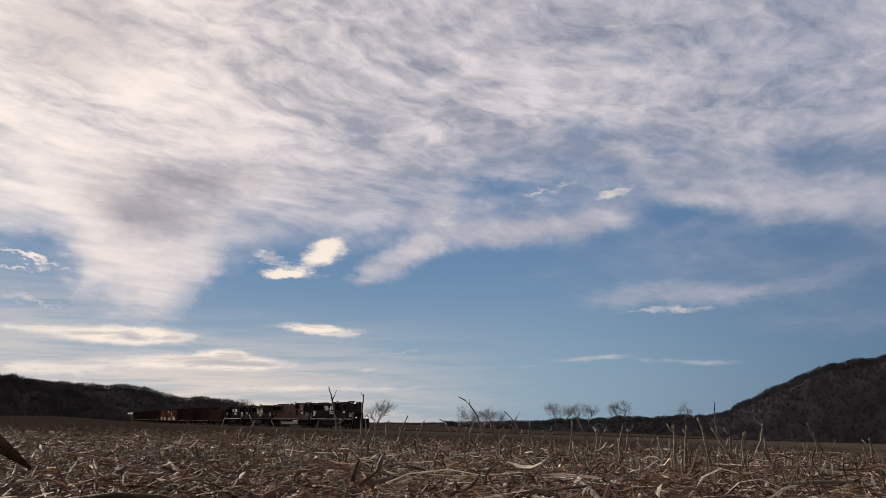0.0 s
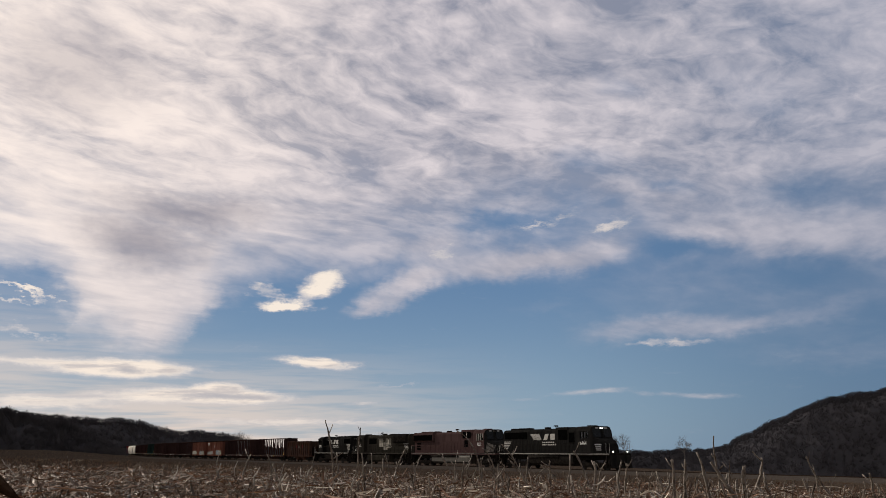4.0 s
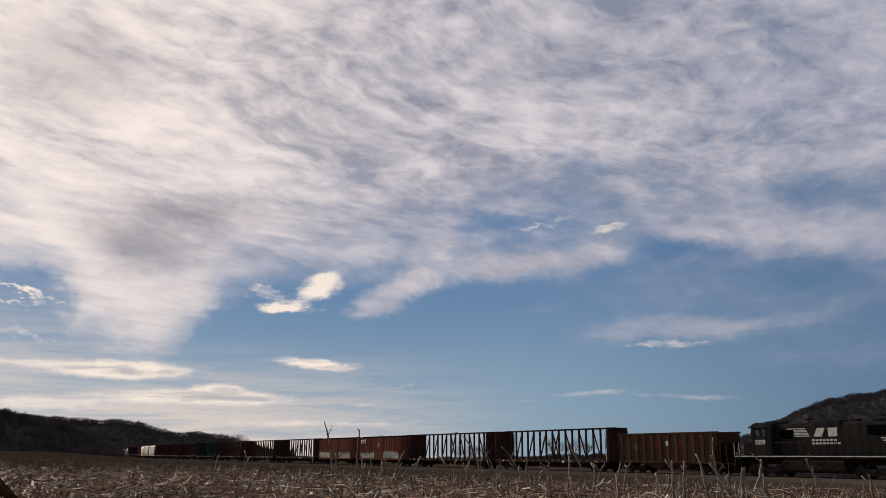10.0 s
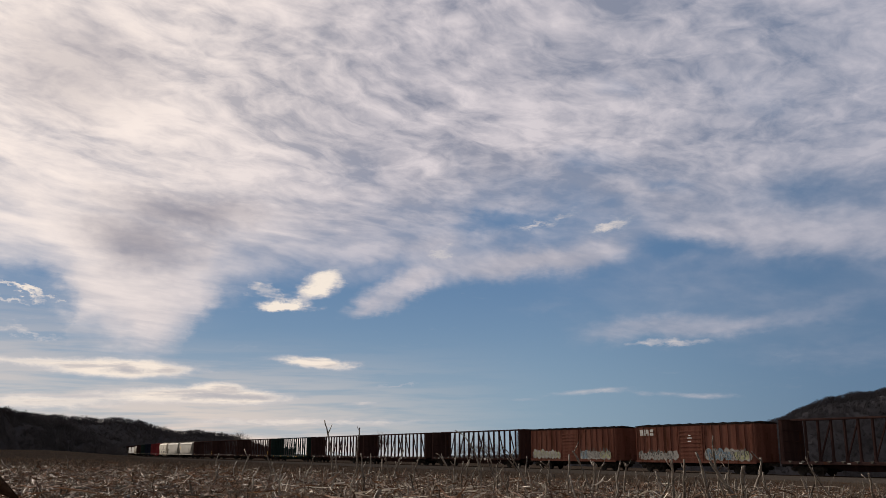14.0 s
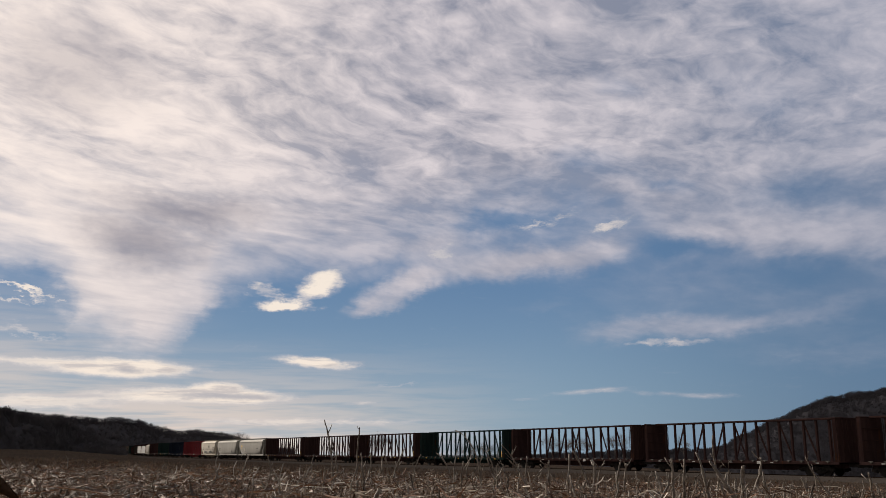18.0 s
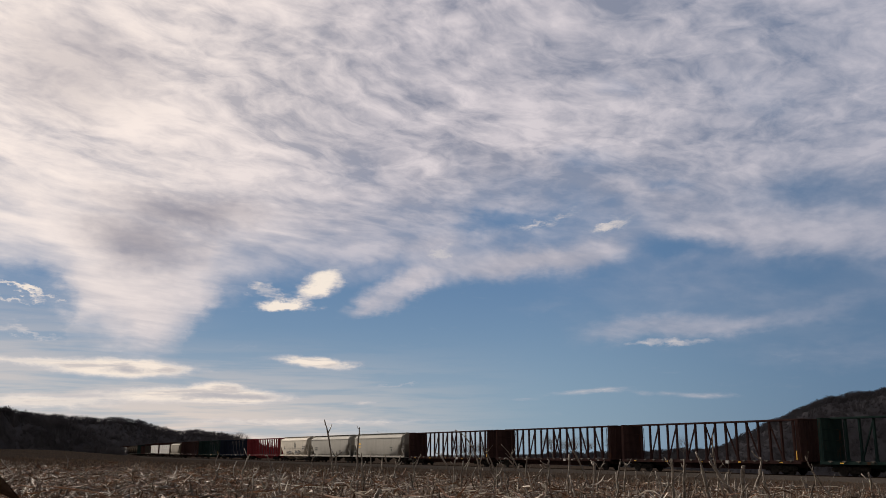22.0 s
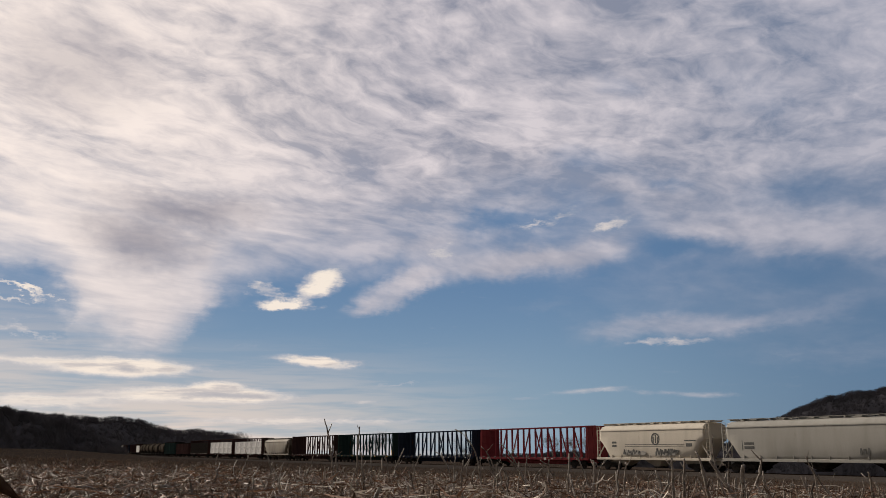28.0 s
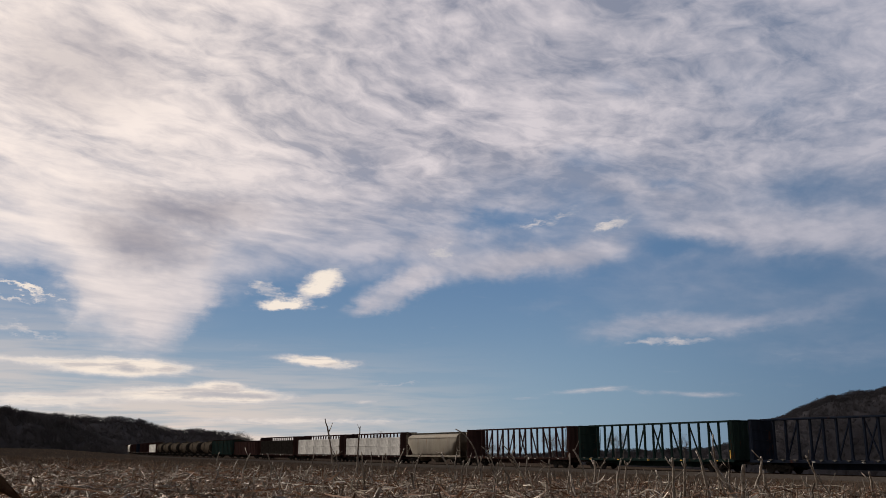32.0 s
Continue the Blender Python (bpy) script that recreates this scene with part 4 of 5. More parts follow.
        bars(c, "placard", 5.2, 2.0, -1.556, [(0, 0, .35, .28), (-.4, .5, 1.0, .12)], "spray_dark")
    return c


def open_hopper(paint, label):
    c = rolling("open_hopper", label, "hopper car")
    h, top = 6.95, 3.9
    for s in (-1, 1):
        part("side_wall", G().prism([(-h + .15, top), (h - .15, top), (h - .15, 3.1), (h - 1.0, 1.25), (-h + 1.0, 1.25), (-h + .15, 3.1)], s * 1.42 - .04, s * 1.42 + .04), paint, c)
        piece("top_chord", "oh_chord", lambda: G().box(-h, h, -.08, .08, top - .1, top + .06, .02), paint, c, 0, s * 1.44)
        piece("side_sill", "oh_sill", lambda: G().box(-h, h, -.07, .07, 1.0, 1.25, .02), paint, c, 0, s * 1.44)
        for i in range(12):
            x = -h + .7 + i * (2 * h - 1.4) / 11
            piece("side_post", "oh_post", lambda: G().prism_x([(-.10, 1.2), (.10, 1.2), (.10, top - .1), (-.10, top - .1)], -.07, .07), paint, c, x, s * 1.50)
        part("slope_sheet", G().prism([(s * (h - .2), 3.2), (s * (h - .2), 3.1), (s * (h - 3.2), 1.2), (s * (h - 3.3), 1.25)], -1.38, 1.38), paint, c)
        part("end_wall", G().box(s * (h - .15) - .05, s * (h - .15) + .05, -1.4, 1.4, 2.9, top), paint, c)
        for y in (-1.3, -.5, .5, 1.3):
            piece("end_post", "oh_end", lambda: G().beam((0, 0, 1.1), (0, 0, 3.8), .1, .12), paint, c, s * (h - .06), y)
        ladder(c, s * (h - .3), -1.6, 1.2, 3.8, paint, .38)
        piece("end_platform", "oh_plat", lambda: G().box(-.45, .45, -1.4, 1.4, .98, 1.08), paint, c, s * (h - .4))
        truck(c, s * 5.1)
        coupler(c, s * 7.75, s)
        piece("hopper_bottom", "oh_hop", lambda: G().loft([[(-1.9, -1.35, 1.25), (1.9, -1.35, 1.25), (1.9, 1.35, 1.25), (-1.9, 1.35, 1.25)], [(-.4, -1.0, .4), (.4, -1.0, .4), (.4, 1.0, .4), (-.4, 1.0, .4)]]), paint, c, s * 1.8)
    part("center_sill", G().box(-h, h, -.3, .3, .7, 1.0), "under", c)
    for x, m in ((-1.2, "red"), (.3, "decal"), (2.0, "red")):
        part("emblem", G().box(x - .28, x + .28, -1.472, -1.462, 2.7, 3.15), m, c)
    bars(c, "lettering", -4.6, 2.3, -1.466, [(0, 0, .18, .22), (.3, 0, .18, .22), (0, .35, .18, .22), (.3, .35, .18, .22), (.9, 0, .18, .22), (.9, .35, .18, .22)], "dull")
    return c


def tank_car(paint, label, long=11.4):
    c = rolling("tank_car", label, "tank car")
    h = long / 2
    rings = []
    for x, r in ((-h, .35), (-h + .12, .85), (-h + .35, 1.2), (-h + .9, 1.46), (-h + 1.1, 1.48), (h - 1.1, 1.48), (h - .9, 1.46), (h - .35, 1.2), (h - .12, .85), (h, .35)):
        rings.append([(x, math.cos(6.283 * i / 24) * r, 2.72 + math.sin(6.283 * i / 24) * r) for i in range(24)])
    part("tank", G().loft(rings[3:7], True), paint, c)
    part("tank_head", G().loft(rings[:4], True), "under", c, "dark domed tank end")
    part("tank_head", G().loft(rings[6:], True), "under", c, "dark domed tank end")
    part("dome", G().cyl((0, 0, 4.1), (0, 0, 4.45), .55, 16).cyl((0, 0, 4.45), (0, 0, 4.52), .45, 16), paint, c)
    part("platform", G().box(-1.4, 1.4, -1.1, 1.1, 4.18, 4.22), "under", c)
    for s in (-1, 1):
        part("saddle", G().prism_x([(-1.2, .95), (1.2, .95), (1.35, 2.2), (.8, 1.5), (-.8, 1.5), (-1.35, 2.2)], s * (h - 1.9) - .25, s * (h - 1.9) + .25), "under", c)
        part("stub_sill", G().box(min(s * (h - 3), s * (h + .6)), max(s * (h - 3), s * (h + .6)), -.3, .3, .7, 1.05), "under", c)
        part("end_platform", G().box(s * (h + .3) - .4, s * (h + .3) + .4, -1.4, 1.4, 1.0, 1.1), "under", c)
        for x in (-2.2, 2.2):
            piece("band", "tank_band", lambda: G().loft([[(x_, math.cos(6.283 * i / 24) * 1.5, 2.72 + math.sin(6.283 * i / 24) * 1.5) for i in range(24)] for x_ in (-.05, .05)]), paint, c, x + s * 1.2)
        ladder(c, s * .4, s * 1.52, 1.2, 4.2, "under", .4)
        truck(c, s * (h - 1.6))
        coupler(c, s * (h + .5), s)
    part("side_rail", G().box(-h, h, -1.5, -1.42, 1.05, 1.12).box(-h, h, 1.42, 1.5, 1.05, 1.12), "under", c)
    return c


# ---- locomotives ----


def locomotive(label, paint, long, cab, hood_w, high, axles, number, style, wide_cab=True, lit=False):
    """Road diesel. cab = (rear, front) of the cab; the nose is ahead of it, the long hood behind."""
    c = rolling("locomotive", label, "locomotive")
    h = long / 2
    deck = 1.80
    c0, c1 = cab
    part("frame", G().box(-h, h, -1.46, 1.46, deck - .26, deck, .03), "under" if paint != "maroon" else paint, c)
    part("center_sill", G().box(-h + .4, h - .4, -.55, .55, 1.05, deck - .25), "under", c)
    for s in (-1, 1):
        part("sill_stripe", G().box(-h, h, s * 1.464 - .006, s * 1.464 + .006, deck - .12, deck - .05), {"maroon": "dull", "dusty": "faded"}.get(paint, "decal"), c)
    bog = (h - 3.3) if axles == 3 else (h - 2.9)
    for s in (-1, 1):
        truck(c, s * bog, axles, 2.05 if axles == 3 else 2.75, .51)
        coupler(c, s * (h + .45), s)
        part("pilot_sheet", G().prism([(s * h, deck - .2), (s * (h + .12), .9), (s * (h + .3), .25), (s * (h + .22), .22), (s * (h - .05), .9), (s * (h - .1), deck - .2)], -1.4, 1.4), "under" if not lit or s < 0 else "black", c)
        for y in (-1, 1):
            g = G()
            for k in range(4):
                g.box(-.28, .28, -.14, .14, .35 + k * .38, .39 + k * .38)
            g.box(-.31, -.28, -.14, .14, .3, deck).box(.28, .31, -.14, .14, .3, deck)
            ob = part("step", g, "under", c)
            ob.location = (s * (h - .32), y * 1.34, 0)
            part("grab_iron", G().cyl((s * (h - .05), y * 1.42, .9), (s * (h - .05), y * 1.42, deck + 1.05), .022, 6).cyl((s * (h - .6), y * 1.42, .9), (s * (h - .6), y * 1.42, deck + 1.05), .022, 6), {"maroon": "dull", "dusty": "faded"}.get(paint, "decal"), c)
    ft = bog - (3.15 if axles == 3 else 2.35)
    part("fuel_tank", G().prism_x([(-1.38, deck - .35), (-1.45, 1.2), (-1.36, .62), (-1.0, .38), (1.0, .38), (1.36, .62), (1.45, 1.2), (1.38, deck - .35)], -ft, ft), {"black": "under", "dusty": "dusty"}.get(paint, "dull"), c)
    part("air_tank", G().cyl((-ft, -1.42, deck - .42), (ft * .4, -1.42, deck - .42), .15, 10), "under", c)
    # long hood
    w = hood_w
    hr = -h + .38
    top = high
    part("hood", G().prism_x([(-w, deck), (w, deck), (w, top - .28), (w - .18, top - .06), (w - .45, top), (-w + .45, top), (-w + .18, top - .06), (-w, top - .28)], hr, c0), paint, c)
    doors = int((c0 - hr - .6) / .78)
    for s in (-1, 1):
        for i in range(doors):
            piece("hood_door", "hdoor%.2f" % top, lambda: G().box(-.36, .36, -.012, .012, deck + .12, deck + 1.55, .008).box(.26, .30, -.03, .03, deck + .7, deck + .9), paint, c, hr + .7 + i * .78, s * (w + .012))
        # screened openings high on the sides
        lo, hi = style["grille"]
        gr = G().box(lo, hi, -.02, .02, top - 1.12, top - .34, .01)
        ob = part("radiator_grille", gr, "under" if paint == "dusty" else "void", c)
        ob.location.y = s * (w + (.42 if style["flare"] else .03))
        n = int((hi - lo) / .42)
        for i in range(n):
            piece("grille_bar", "gbar", lambda: G().box(-.02, .02, -.03, .03, 0, .76), "void", c, lo + .2 + i * .42, s * (w + (.42 if style["flare"] else .03)), top - 1.11)
    if style["flare"]:
        lo, hi = style["grille"]
        part("radiator_housing", G().prism_x([(-w - .02, top - 1.35), (w + .02, top - 1.35), (w + .40, top - 1.15), (w + .40, top - .25), (w + .2, top + .04), (-w - .2, top + .04), (-w - .40, top - .25), (-w - .40, top - 1.15)], lo - .15, hi + .15), style.get("top", paint), c)
    for x in style["fans"]:
        part("roof_fan", G().cyl((x, 0, top), (x, 0, top + .16), .68, 18).cyl((x, 0, top + .16), (x, 0, top + .2), .60, 18, .35), paint if paint == "maroon" else "black", c)
    for x0, x1, hw, dz in style["blisters"]:
        part("roof_housing", G().box(x0, x1, -hw, hw, top - .75, top + dz, .08), style.get("top", paint), c)
    for x0, x1, z0, z1 in style["panels"]:
        for s in (-1, 1):
            part("intake_screen", G().box(x0, x1, s * (w + .03) - .03, s * (w + .03) + .03, z0, z1, .01), "void", c)
    part("exhaust_stack", G().box(style["stack"] - .35, style["stack"] + .35, -.25, .25, top, top + .22, .03), "under", c)
    part("air_horn", G().cyl((style["horn"], 0, top), (style["horn"], 0, top + .3), .03, 6).cyl((style["horn"] - .25, .08, top + .32), (style["horn"] + .3, .08, top + .32), .05, 8, .09).cyl((style["horn"] - .3, -.08, top + .34), (style["horn"] + .2, -.08, top + .34), .05, 8, .09), "under", c)
    # rear end of the hood
    for y in (-.14, .14):
        part("rear_light", G().cyl((hr, y, top - .35), (hr - .07, y, top - .35), .1, 12), "tank", c)
    # cab
    cw = 1.52 if wide_cab else 1.5
    roof = high + style["cab_up"]
    cabp = [(-cw, deck), (cw, deck), (cw, roof - .5), (cw - .22, roof - .12), (cw - .55, roof), (-cw + .55, roof), (-cw + .22, roof - .12), (-cw, roof - .5)]
    # the cab is hollow between its side windows
    wx0, wz0, wz1 = c0 + (1.0 if wide_cab else .55), 3.42, roof - .58
    low = G().box(c0, c1, -cw, cw, deck, wz0).box(c0, wx0, -cw, cw, wz0, wz1).box(c1 - .35, c1, -cw, cw, wz0, wz1)
    part("cab", low, paint, c)
    part("cab_top", G().prism_x([(-cw, wz1), (cw, wz1)] + cabp[2:], c0, c1), paint, c)
    part("cab_seat", G().box(wx0 + .3, wx0 + .7, -1.0, -.5, wz0 - .1, wz0 + .45, .05), "under", c)
    if wide_cab:
        fr = [[(c1, y, z) for y, z in ((-cw, deck), (cw, deck), (cw, roof - .5), (cw - .25, roof - .1), (-cw + .25, roof - .1), (-cw, roof - .5))],
              [(c1 + .35, y, z) for y, z in ((-cw + .1, deck), (cw - .1, deck), (cw - .12, 3.2), (cw - .25, 3.4), (-cw + .25, 3.4), (-cw + .12, 3.2))],
              [(c1 + 1.5, y, z) for y, z in ((-1.1, deck), (1.1, deck), (1.0, 2.9), (.8, 3.15), (-.8, 3.15), (-1.0, 2.9))],
              [(c1 + 1.85, y, z) for y, z in ((-.95, deck), (.95, deck), (.85, 2.6), (.65, 2.85), (-.65, 2.85), (-.85, 2.6))]]
        part("nose", G().loft(fr), "black", c)
        for y in (-.75, .75):
            part("windshield", G().add([(c1 + .04, y - .55, roof - .27), (c1 + .04, y + .55, roof - .27), (c1 + .30, y + .5, 3.52), (c1 + .30, y - .5, 3.52),
                                        (c1 + .08, y - .55, roof - .24), (c1 + .08, y + .55, roof - .24), (c1 + .34, y + .5, 3.55), (c1 + .34, y - .5, 3.55)],
                                       [(4, 5, 6, 7), (0, 3, 2, 1), (0, 1, 5, 4), (1, 2, 6, 5), (2, 3, 7, 6), (3, 0, 4, 7)]), "glass", c)
    else:
        part("nose", G().box(c1, c1 + 1.5, -.95, .95, deck, 3.0, .12), paint, c)
        for y in (-.85, .85):
            part("windshield", G().box(c1 - .01, c1 + .02, y - .42, y + .42, 3.35, roof - .45, .01), "glass", c)
        part("cab_roof", G().prism_x([(-1.56, roof - .46), (-1.56, roof - .40), (-.6, roof + .04), (.6, roof + .04), (1.56, roof - .40), (1.56, roof - .46)], c0 - .1, c1 + .25), paint, c)
    lamp = "lamp" if lit else "tank"
    for y in (-.13, .13):
        part("headlight", G().cyl((c1 + .02, y, roof - .22), (c1 + .13, y, roof - .22), .075, 12), lamp, c, "lit headlight" if lit else "")
    for y in (-1.0, 1.0):
        part("ditch_light", G().cyl((h - .02, y, deck + .15), (h + .1, y, deck + .15), .075, 12), lamp, c, "lit ditch light" if lit else "")
        part("number_board", G().box(c1 + .0, c1 + .09, y * .62 - .2, y * .62 + .2, roof - .30, roof - .13), "white", c)
    for s in (-1, 1):
        yy = s * (cw + .004)
        cols = 3 if wide_cab else 2
        part("side_window", G().box(wx0, c1 - .35, yy - s * .06 - .004, yy - s * .06 + .004, wz0, wz1), "pane", c)
        wd = (c1 - .35 - wx0) / cols
        for i in range(cols + 1):
            part("window_post", G().box(wx0 + i * wd - .04, wx0 + i * wd + .04, yy - .03, yy + .03, wz0 - .04, wz1 + .04), "tank" if paint == "maroon" else paint, c)
        writing(c, number, (c0 + c1) / 2 + .15, s * (cw + .01), 2.72, .56, "white", s)
        if style["stripes"]:
            for k in range(5):
                z = deck + 1.3 - k * .2
                part("end_stripe", G().box(hr + .1, hr + 1.75 - k * .18, s * (w + .035) - .004, s * (w + .035) + .004, z, z + .10), "decal", c)
        # handrail
        n = int((c0 - hr) / 1.45) + 1
        for i in range(n):
            piece("handrail_post", "hpost", lambda: G().cyl((0, 0, deck), (0, 0, deck + 1.06), .02, 6), style["rail"], c, hr - .3 + i * 1.45, s * 1.42)
        part("handrail", G().cyl((hr - .35, s * 1.42, deck + 1.06), (c0 - .1, s * 1.42, deck + 1.06), .022, 6), style["rail"], c)
        emblem = style["emblem"]
        if emblem is not None:
            y = s * (w + .035)
            g = G()

            def along(a, b):
                """From a to b past the emblem's middle, as read from that side."""
                return sorted((emblem - s * a * 1.4, emblem - s * b * 1.4))
            for k in range(6):
                x0, x1 = along(-1.75 + k * .09, -.15 - (5 - k) * .05)
                g.box(x0, x1, y - .004, y + .004, 3.96 - k * .125, 4.03 - k * .125)
            part("emblem", g, "faded" if paint == "dusty" else "decal", c, "white striped emblem")
            g = G()
            for a, wide, slant in ((.15, .55, .5), (1.15, .62, .0)):
                pts = [(emblem - s * (a + u) * 1.4, z) for u, z in ((slant * .5, 4.02), (slant * .5 + wide, 4.02), (wide, 3.32), (0, 3.32))]
                g.loft([[(x, y - .0045, z) for x, z in pts], [(x, y + .0045, z) for x, z in pts]])
            part("emblem", g, "faded" if paint == "dusty" else "decal", c, "white block emblem")
            for n_, z in ((7, 2.95), (8, 2.69)):
                row = G()
                for i in range(n_):
                    x0, x1 = along(i * .25, i * .25 + .18)
                    row.box(x0, x1, y - .004, y + .004, z, z + .16)
                part("lettering", row, "faded" if paint == "dusty" else "decal", c)
    if style.get("patch"):      # flaking repaint low on the hood
        for s in (-1, 1):
            a, b = style["patch"]
            for k, (u, v, z0, z1) in enumerate(((0, .36, .35, 1.0), (.30, .62, .2, .80), (.66, 1.0, .45, 1.0))):
                rise = top - .75 - deck
                part("flaked_paint", G().box(a + (b - a) * u, a + (b - a) * v, s * (w + .026 + k * .002) - .003, s * (w + .026 + k * .002) + .003, deck + rise * z0, deck + rise * z1), "peel", c, "flaked pale paint patch")
    part("roof_antenna", G().box((c0 + c1) / 2 - .5, (c0 + c1) / 2 + .4, -.45, .45, roof - .01, roof + .12, .04), paint, c)
    if style.get("mirror"):
        part("cab_mirror", G().box(c1 - .3, c1 - .25, -1.72, -1.55, 3.4, 3.75), "under", c)
    if style.get("nose_stripes"):
        for s in (-1, 1):
            for k in range(9):      # slanting stripes wrapped round the nose
                x0, x1 = c1 + .02 + k * .19, c1 + .02 + k * .19 + .34
                y0, y1 = (1.44 - .29 * max(0, (x - c1 - .35) / 1.15) for x in (x0, x1))
                ztop = 3.15 - .30 * max(0, (x1 - c1 - .35) / 1.15)
                part("nose_stripe", G().beam((x0, s * (y0 + .02), 1.95), (x1, s * (y1 - .06), ztop), .03, .105), "tank", c)
        for k in range(5):
            part("nose_stripe", G().beam((c1 + 1.86, -.75 + k * .34, 2.0), (c1 + 1.86, -.5 + k * .34, 2.75), .02, .08), "tank", c)
    elif wide_cab:
        for s in (-1, 1):
            for k in range(4):
                part("nose_stripe", G().beam((c1 + .55 + k * .06, s * (1.385 - .03 * k), 2.75 - k * .2), (c1 + 1.35, s * (1.14 - .015 * (3 - k)), 2.75 - k * .2), .03, .09), "white", c)
    return c

# ---- the train ----
SD_A = dict(grille=(-10.1, -5.2), flare=False, fans=(-9.0, -7.6, -6.2), blisters=[(.6, 3.0, 1.0, .12)], panels=[(1.2, 2.9, 3.3, 4.45), (3.2, 4.6, 3.0, 4.1)], stack=-2.2, horn=-.6,
            cab_up=.12, stripes=True, rail="under", emblem=-2.0)
SD_B = dict(grille=(-11.0, -5.2), flare=True, fans=(-9.8, -8.0, -6.2), blisters=[(2.4, 6.2, 1.05, .22)], panels=[(2.9, 5.0, 3.75, 4.6), (-10.5, -9.3, 2.2, 2.5), (-10.5, -9.3, 2.6, 2.9), (-10.5, -9.3, 3.0, 3.2), (3.4, 4.3, 2.6, 3.5)], stack=-2.6, horn=-.4,
            cab_up=.18, stripes=False, rail="maroon", emblem=None, nose_stripes=True, mirror=True)
GE = dict(grille=(-9.6, -5.4), flare=True, fans=(), blisters=[(-5.2, -3.0, .9, .1)], panels=[(1.5, 4.3, 3.2, 4.1)], stack=.3, horn=1.4,
          cab_up=.10, stripes=True, rail="under", emblem=-1.6, top="black", patch=(-4.0, .4))
GP = dict(grille=(-7.7, -5.0), flare=False, fans=(-7.2, -5.9, -1.2), blisters=[(-2.6, .2, .95, .12)], panels=[(2.0, 3.4, 3.2, 3.9)], stack=-3.4, horn=1.0,
          cab_up=.12, stripes=True, rail="under", emblem=.2)

# (car, coupled length, faces backwards)
TRAIN = [
    (locomotive("black diesel locomotive leading the train with lit headlights", "black", 21.6, (4.9, 7.7), .98, 4.62, 3, "6764", SD_A, True, True), 22.2, 0),
    (locomotive("faded maroon primer diesel locomotive with striped nose", "maroon", 23.5, (6.4, 9.2), 1.05, 4.66, 3, "7333", SD_B), 24.8, 0),
    (locomotive("grimy black diesel locomotive running cab backwards", "dusty", 21.1, (5.4, 8.4), 1.0, 4.60, 3, "9765", GE), 22.5, 1),
    (locomotive("smaller black four-axle diesel locomotive with white handrails", "black", 16.5, (3.9, 6.1), .92, 4.48, 2, "5359", GP, False), 18.2, 1),
    (open_hopper("gond", "rusty brown open-top hopper car with ribbed sides"), 15.65, 0)]
BROWN = "empty rust-brown centerbeam lumber flatcar with open truss"
GREEN = "empty faded dark green centerbeam lumber flatcar"
BLUE = "empty dark blue centerbeam lumber flatcar"
RED = "empty bright red centerbeam lumber flatcar"
brown = centerbeam("brown", BROWN)
brown_y = centerbeam("brown", BROWN + " and yellow reflectors", tag_yellow=True)
green = centerbeam("green", GREEN, tag_yellow=True)
blue = centerbeam("blue", BLUE)
home = pose(0, 0, 0)


def again(car):
    return copy_thing(car, home)


TRAIN += [(c, 24.32, 0) for c in (brown_y, brown)]
TRAIN += [(box_car("oxide", "oxide-red ribbed boxcar with spray-painted lower sides", scrawl=1, mark=True), 18.72, 0),
          (box_car("oxide", "oxide-red ribbed boxcar with pale scrawl along its sill", scrawl=2), 18.72, 0)]
TRAIN += [(c, 24.32, 0) for c in (again(brown), again(brown), again(brown), green, again(brown_y), again(brown), again(brown_y))]
hop = covered_hopper("grey", "long pale grey covered hopper car with yellow placard", 19.3, "grey")
coded = covered_hopper("grey", "long pale grey covered hopper car with dark stencilled lettering", 19.3, "coded")
TRAIN += [(hop, 20.62, 0), (coded, 20.62, 0),
          (covered_hopper("cream", "cream covered hopper car with round emblem and scrawl", 16.6, "logo"), 17.93, 0),
          (centerbeam("red", RED), 24.32, 0), (blue, 24.32, 0), (again(green), 24.32, 0), (again(brown), 24.32, 0),
          (covered_hopper("tan", "short weathered tan covered hopper car", 16.25, "plain", 4.3), 18.0, 0)]
wrapped = centerbeam("brown", "rust-brown centerbeam flatcar loaded with white-wrapped lumber packs", "wrap")
TRAIN += [(wrapped, 24.32, 0), (again(wrapped), 24.32, 0),
          (centerbeam("brown", "rust-brown centerbeam flatcar half loaded with dark packs", "under"), 24.32, 0),
          (box_car("brown", "low dark brown boxcar with weathered ribbed sides", 19.0, 3.9), 20.9, 0),
          (box_car("green", "faded dark green ribbed boxcar", 20.0, 4.35), 22.0, 0)]
tank = tank_car("tanker", "weathered tan tank car on black underframe")
TRAIN += [(tank, 15.1, 0)] + [(again(tank), 15.1, 0) for _ in range(5)]
TRAIN += [(again(wrapped), 24.32, 0), (again(brown), 24.32, 0), (again(brown), 24.32, 0), (again(blue), 24.32, 0), (again(brown), 24.32, 0), (again(brown), 24.32, 0), (again(coded), 20.62, 0), (again(brown), 24.32, 0)]


def travelled(t):
    """How far the train's front has come past the near mark of the line."""
    u = (t - 18) / 10
    return 217.16 + 173.32 * u + .08 * u * u


def motions():
    behind = 0.0
    for car, length, back in TRAIN:
        rows = []
        for i in range(17):
            t = i * 2.0
            s = behind + length / 2 - travelled(t)
            x, y, th = on_line(max(s, -138))
            if s < -138:      # straight on past the end of the laid line
                x, y = x + math.sin(th) * (-138 - s), y - math.cos(th) * (-138 - s)
            rows.append((t, pose(x, y, RAIL, 0, 0, math.degrees(th) - 90 + (180 if back else 0))))
        walk(car, rows)
        behind += length


# ---- stubble and litter ----


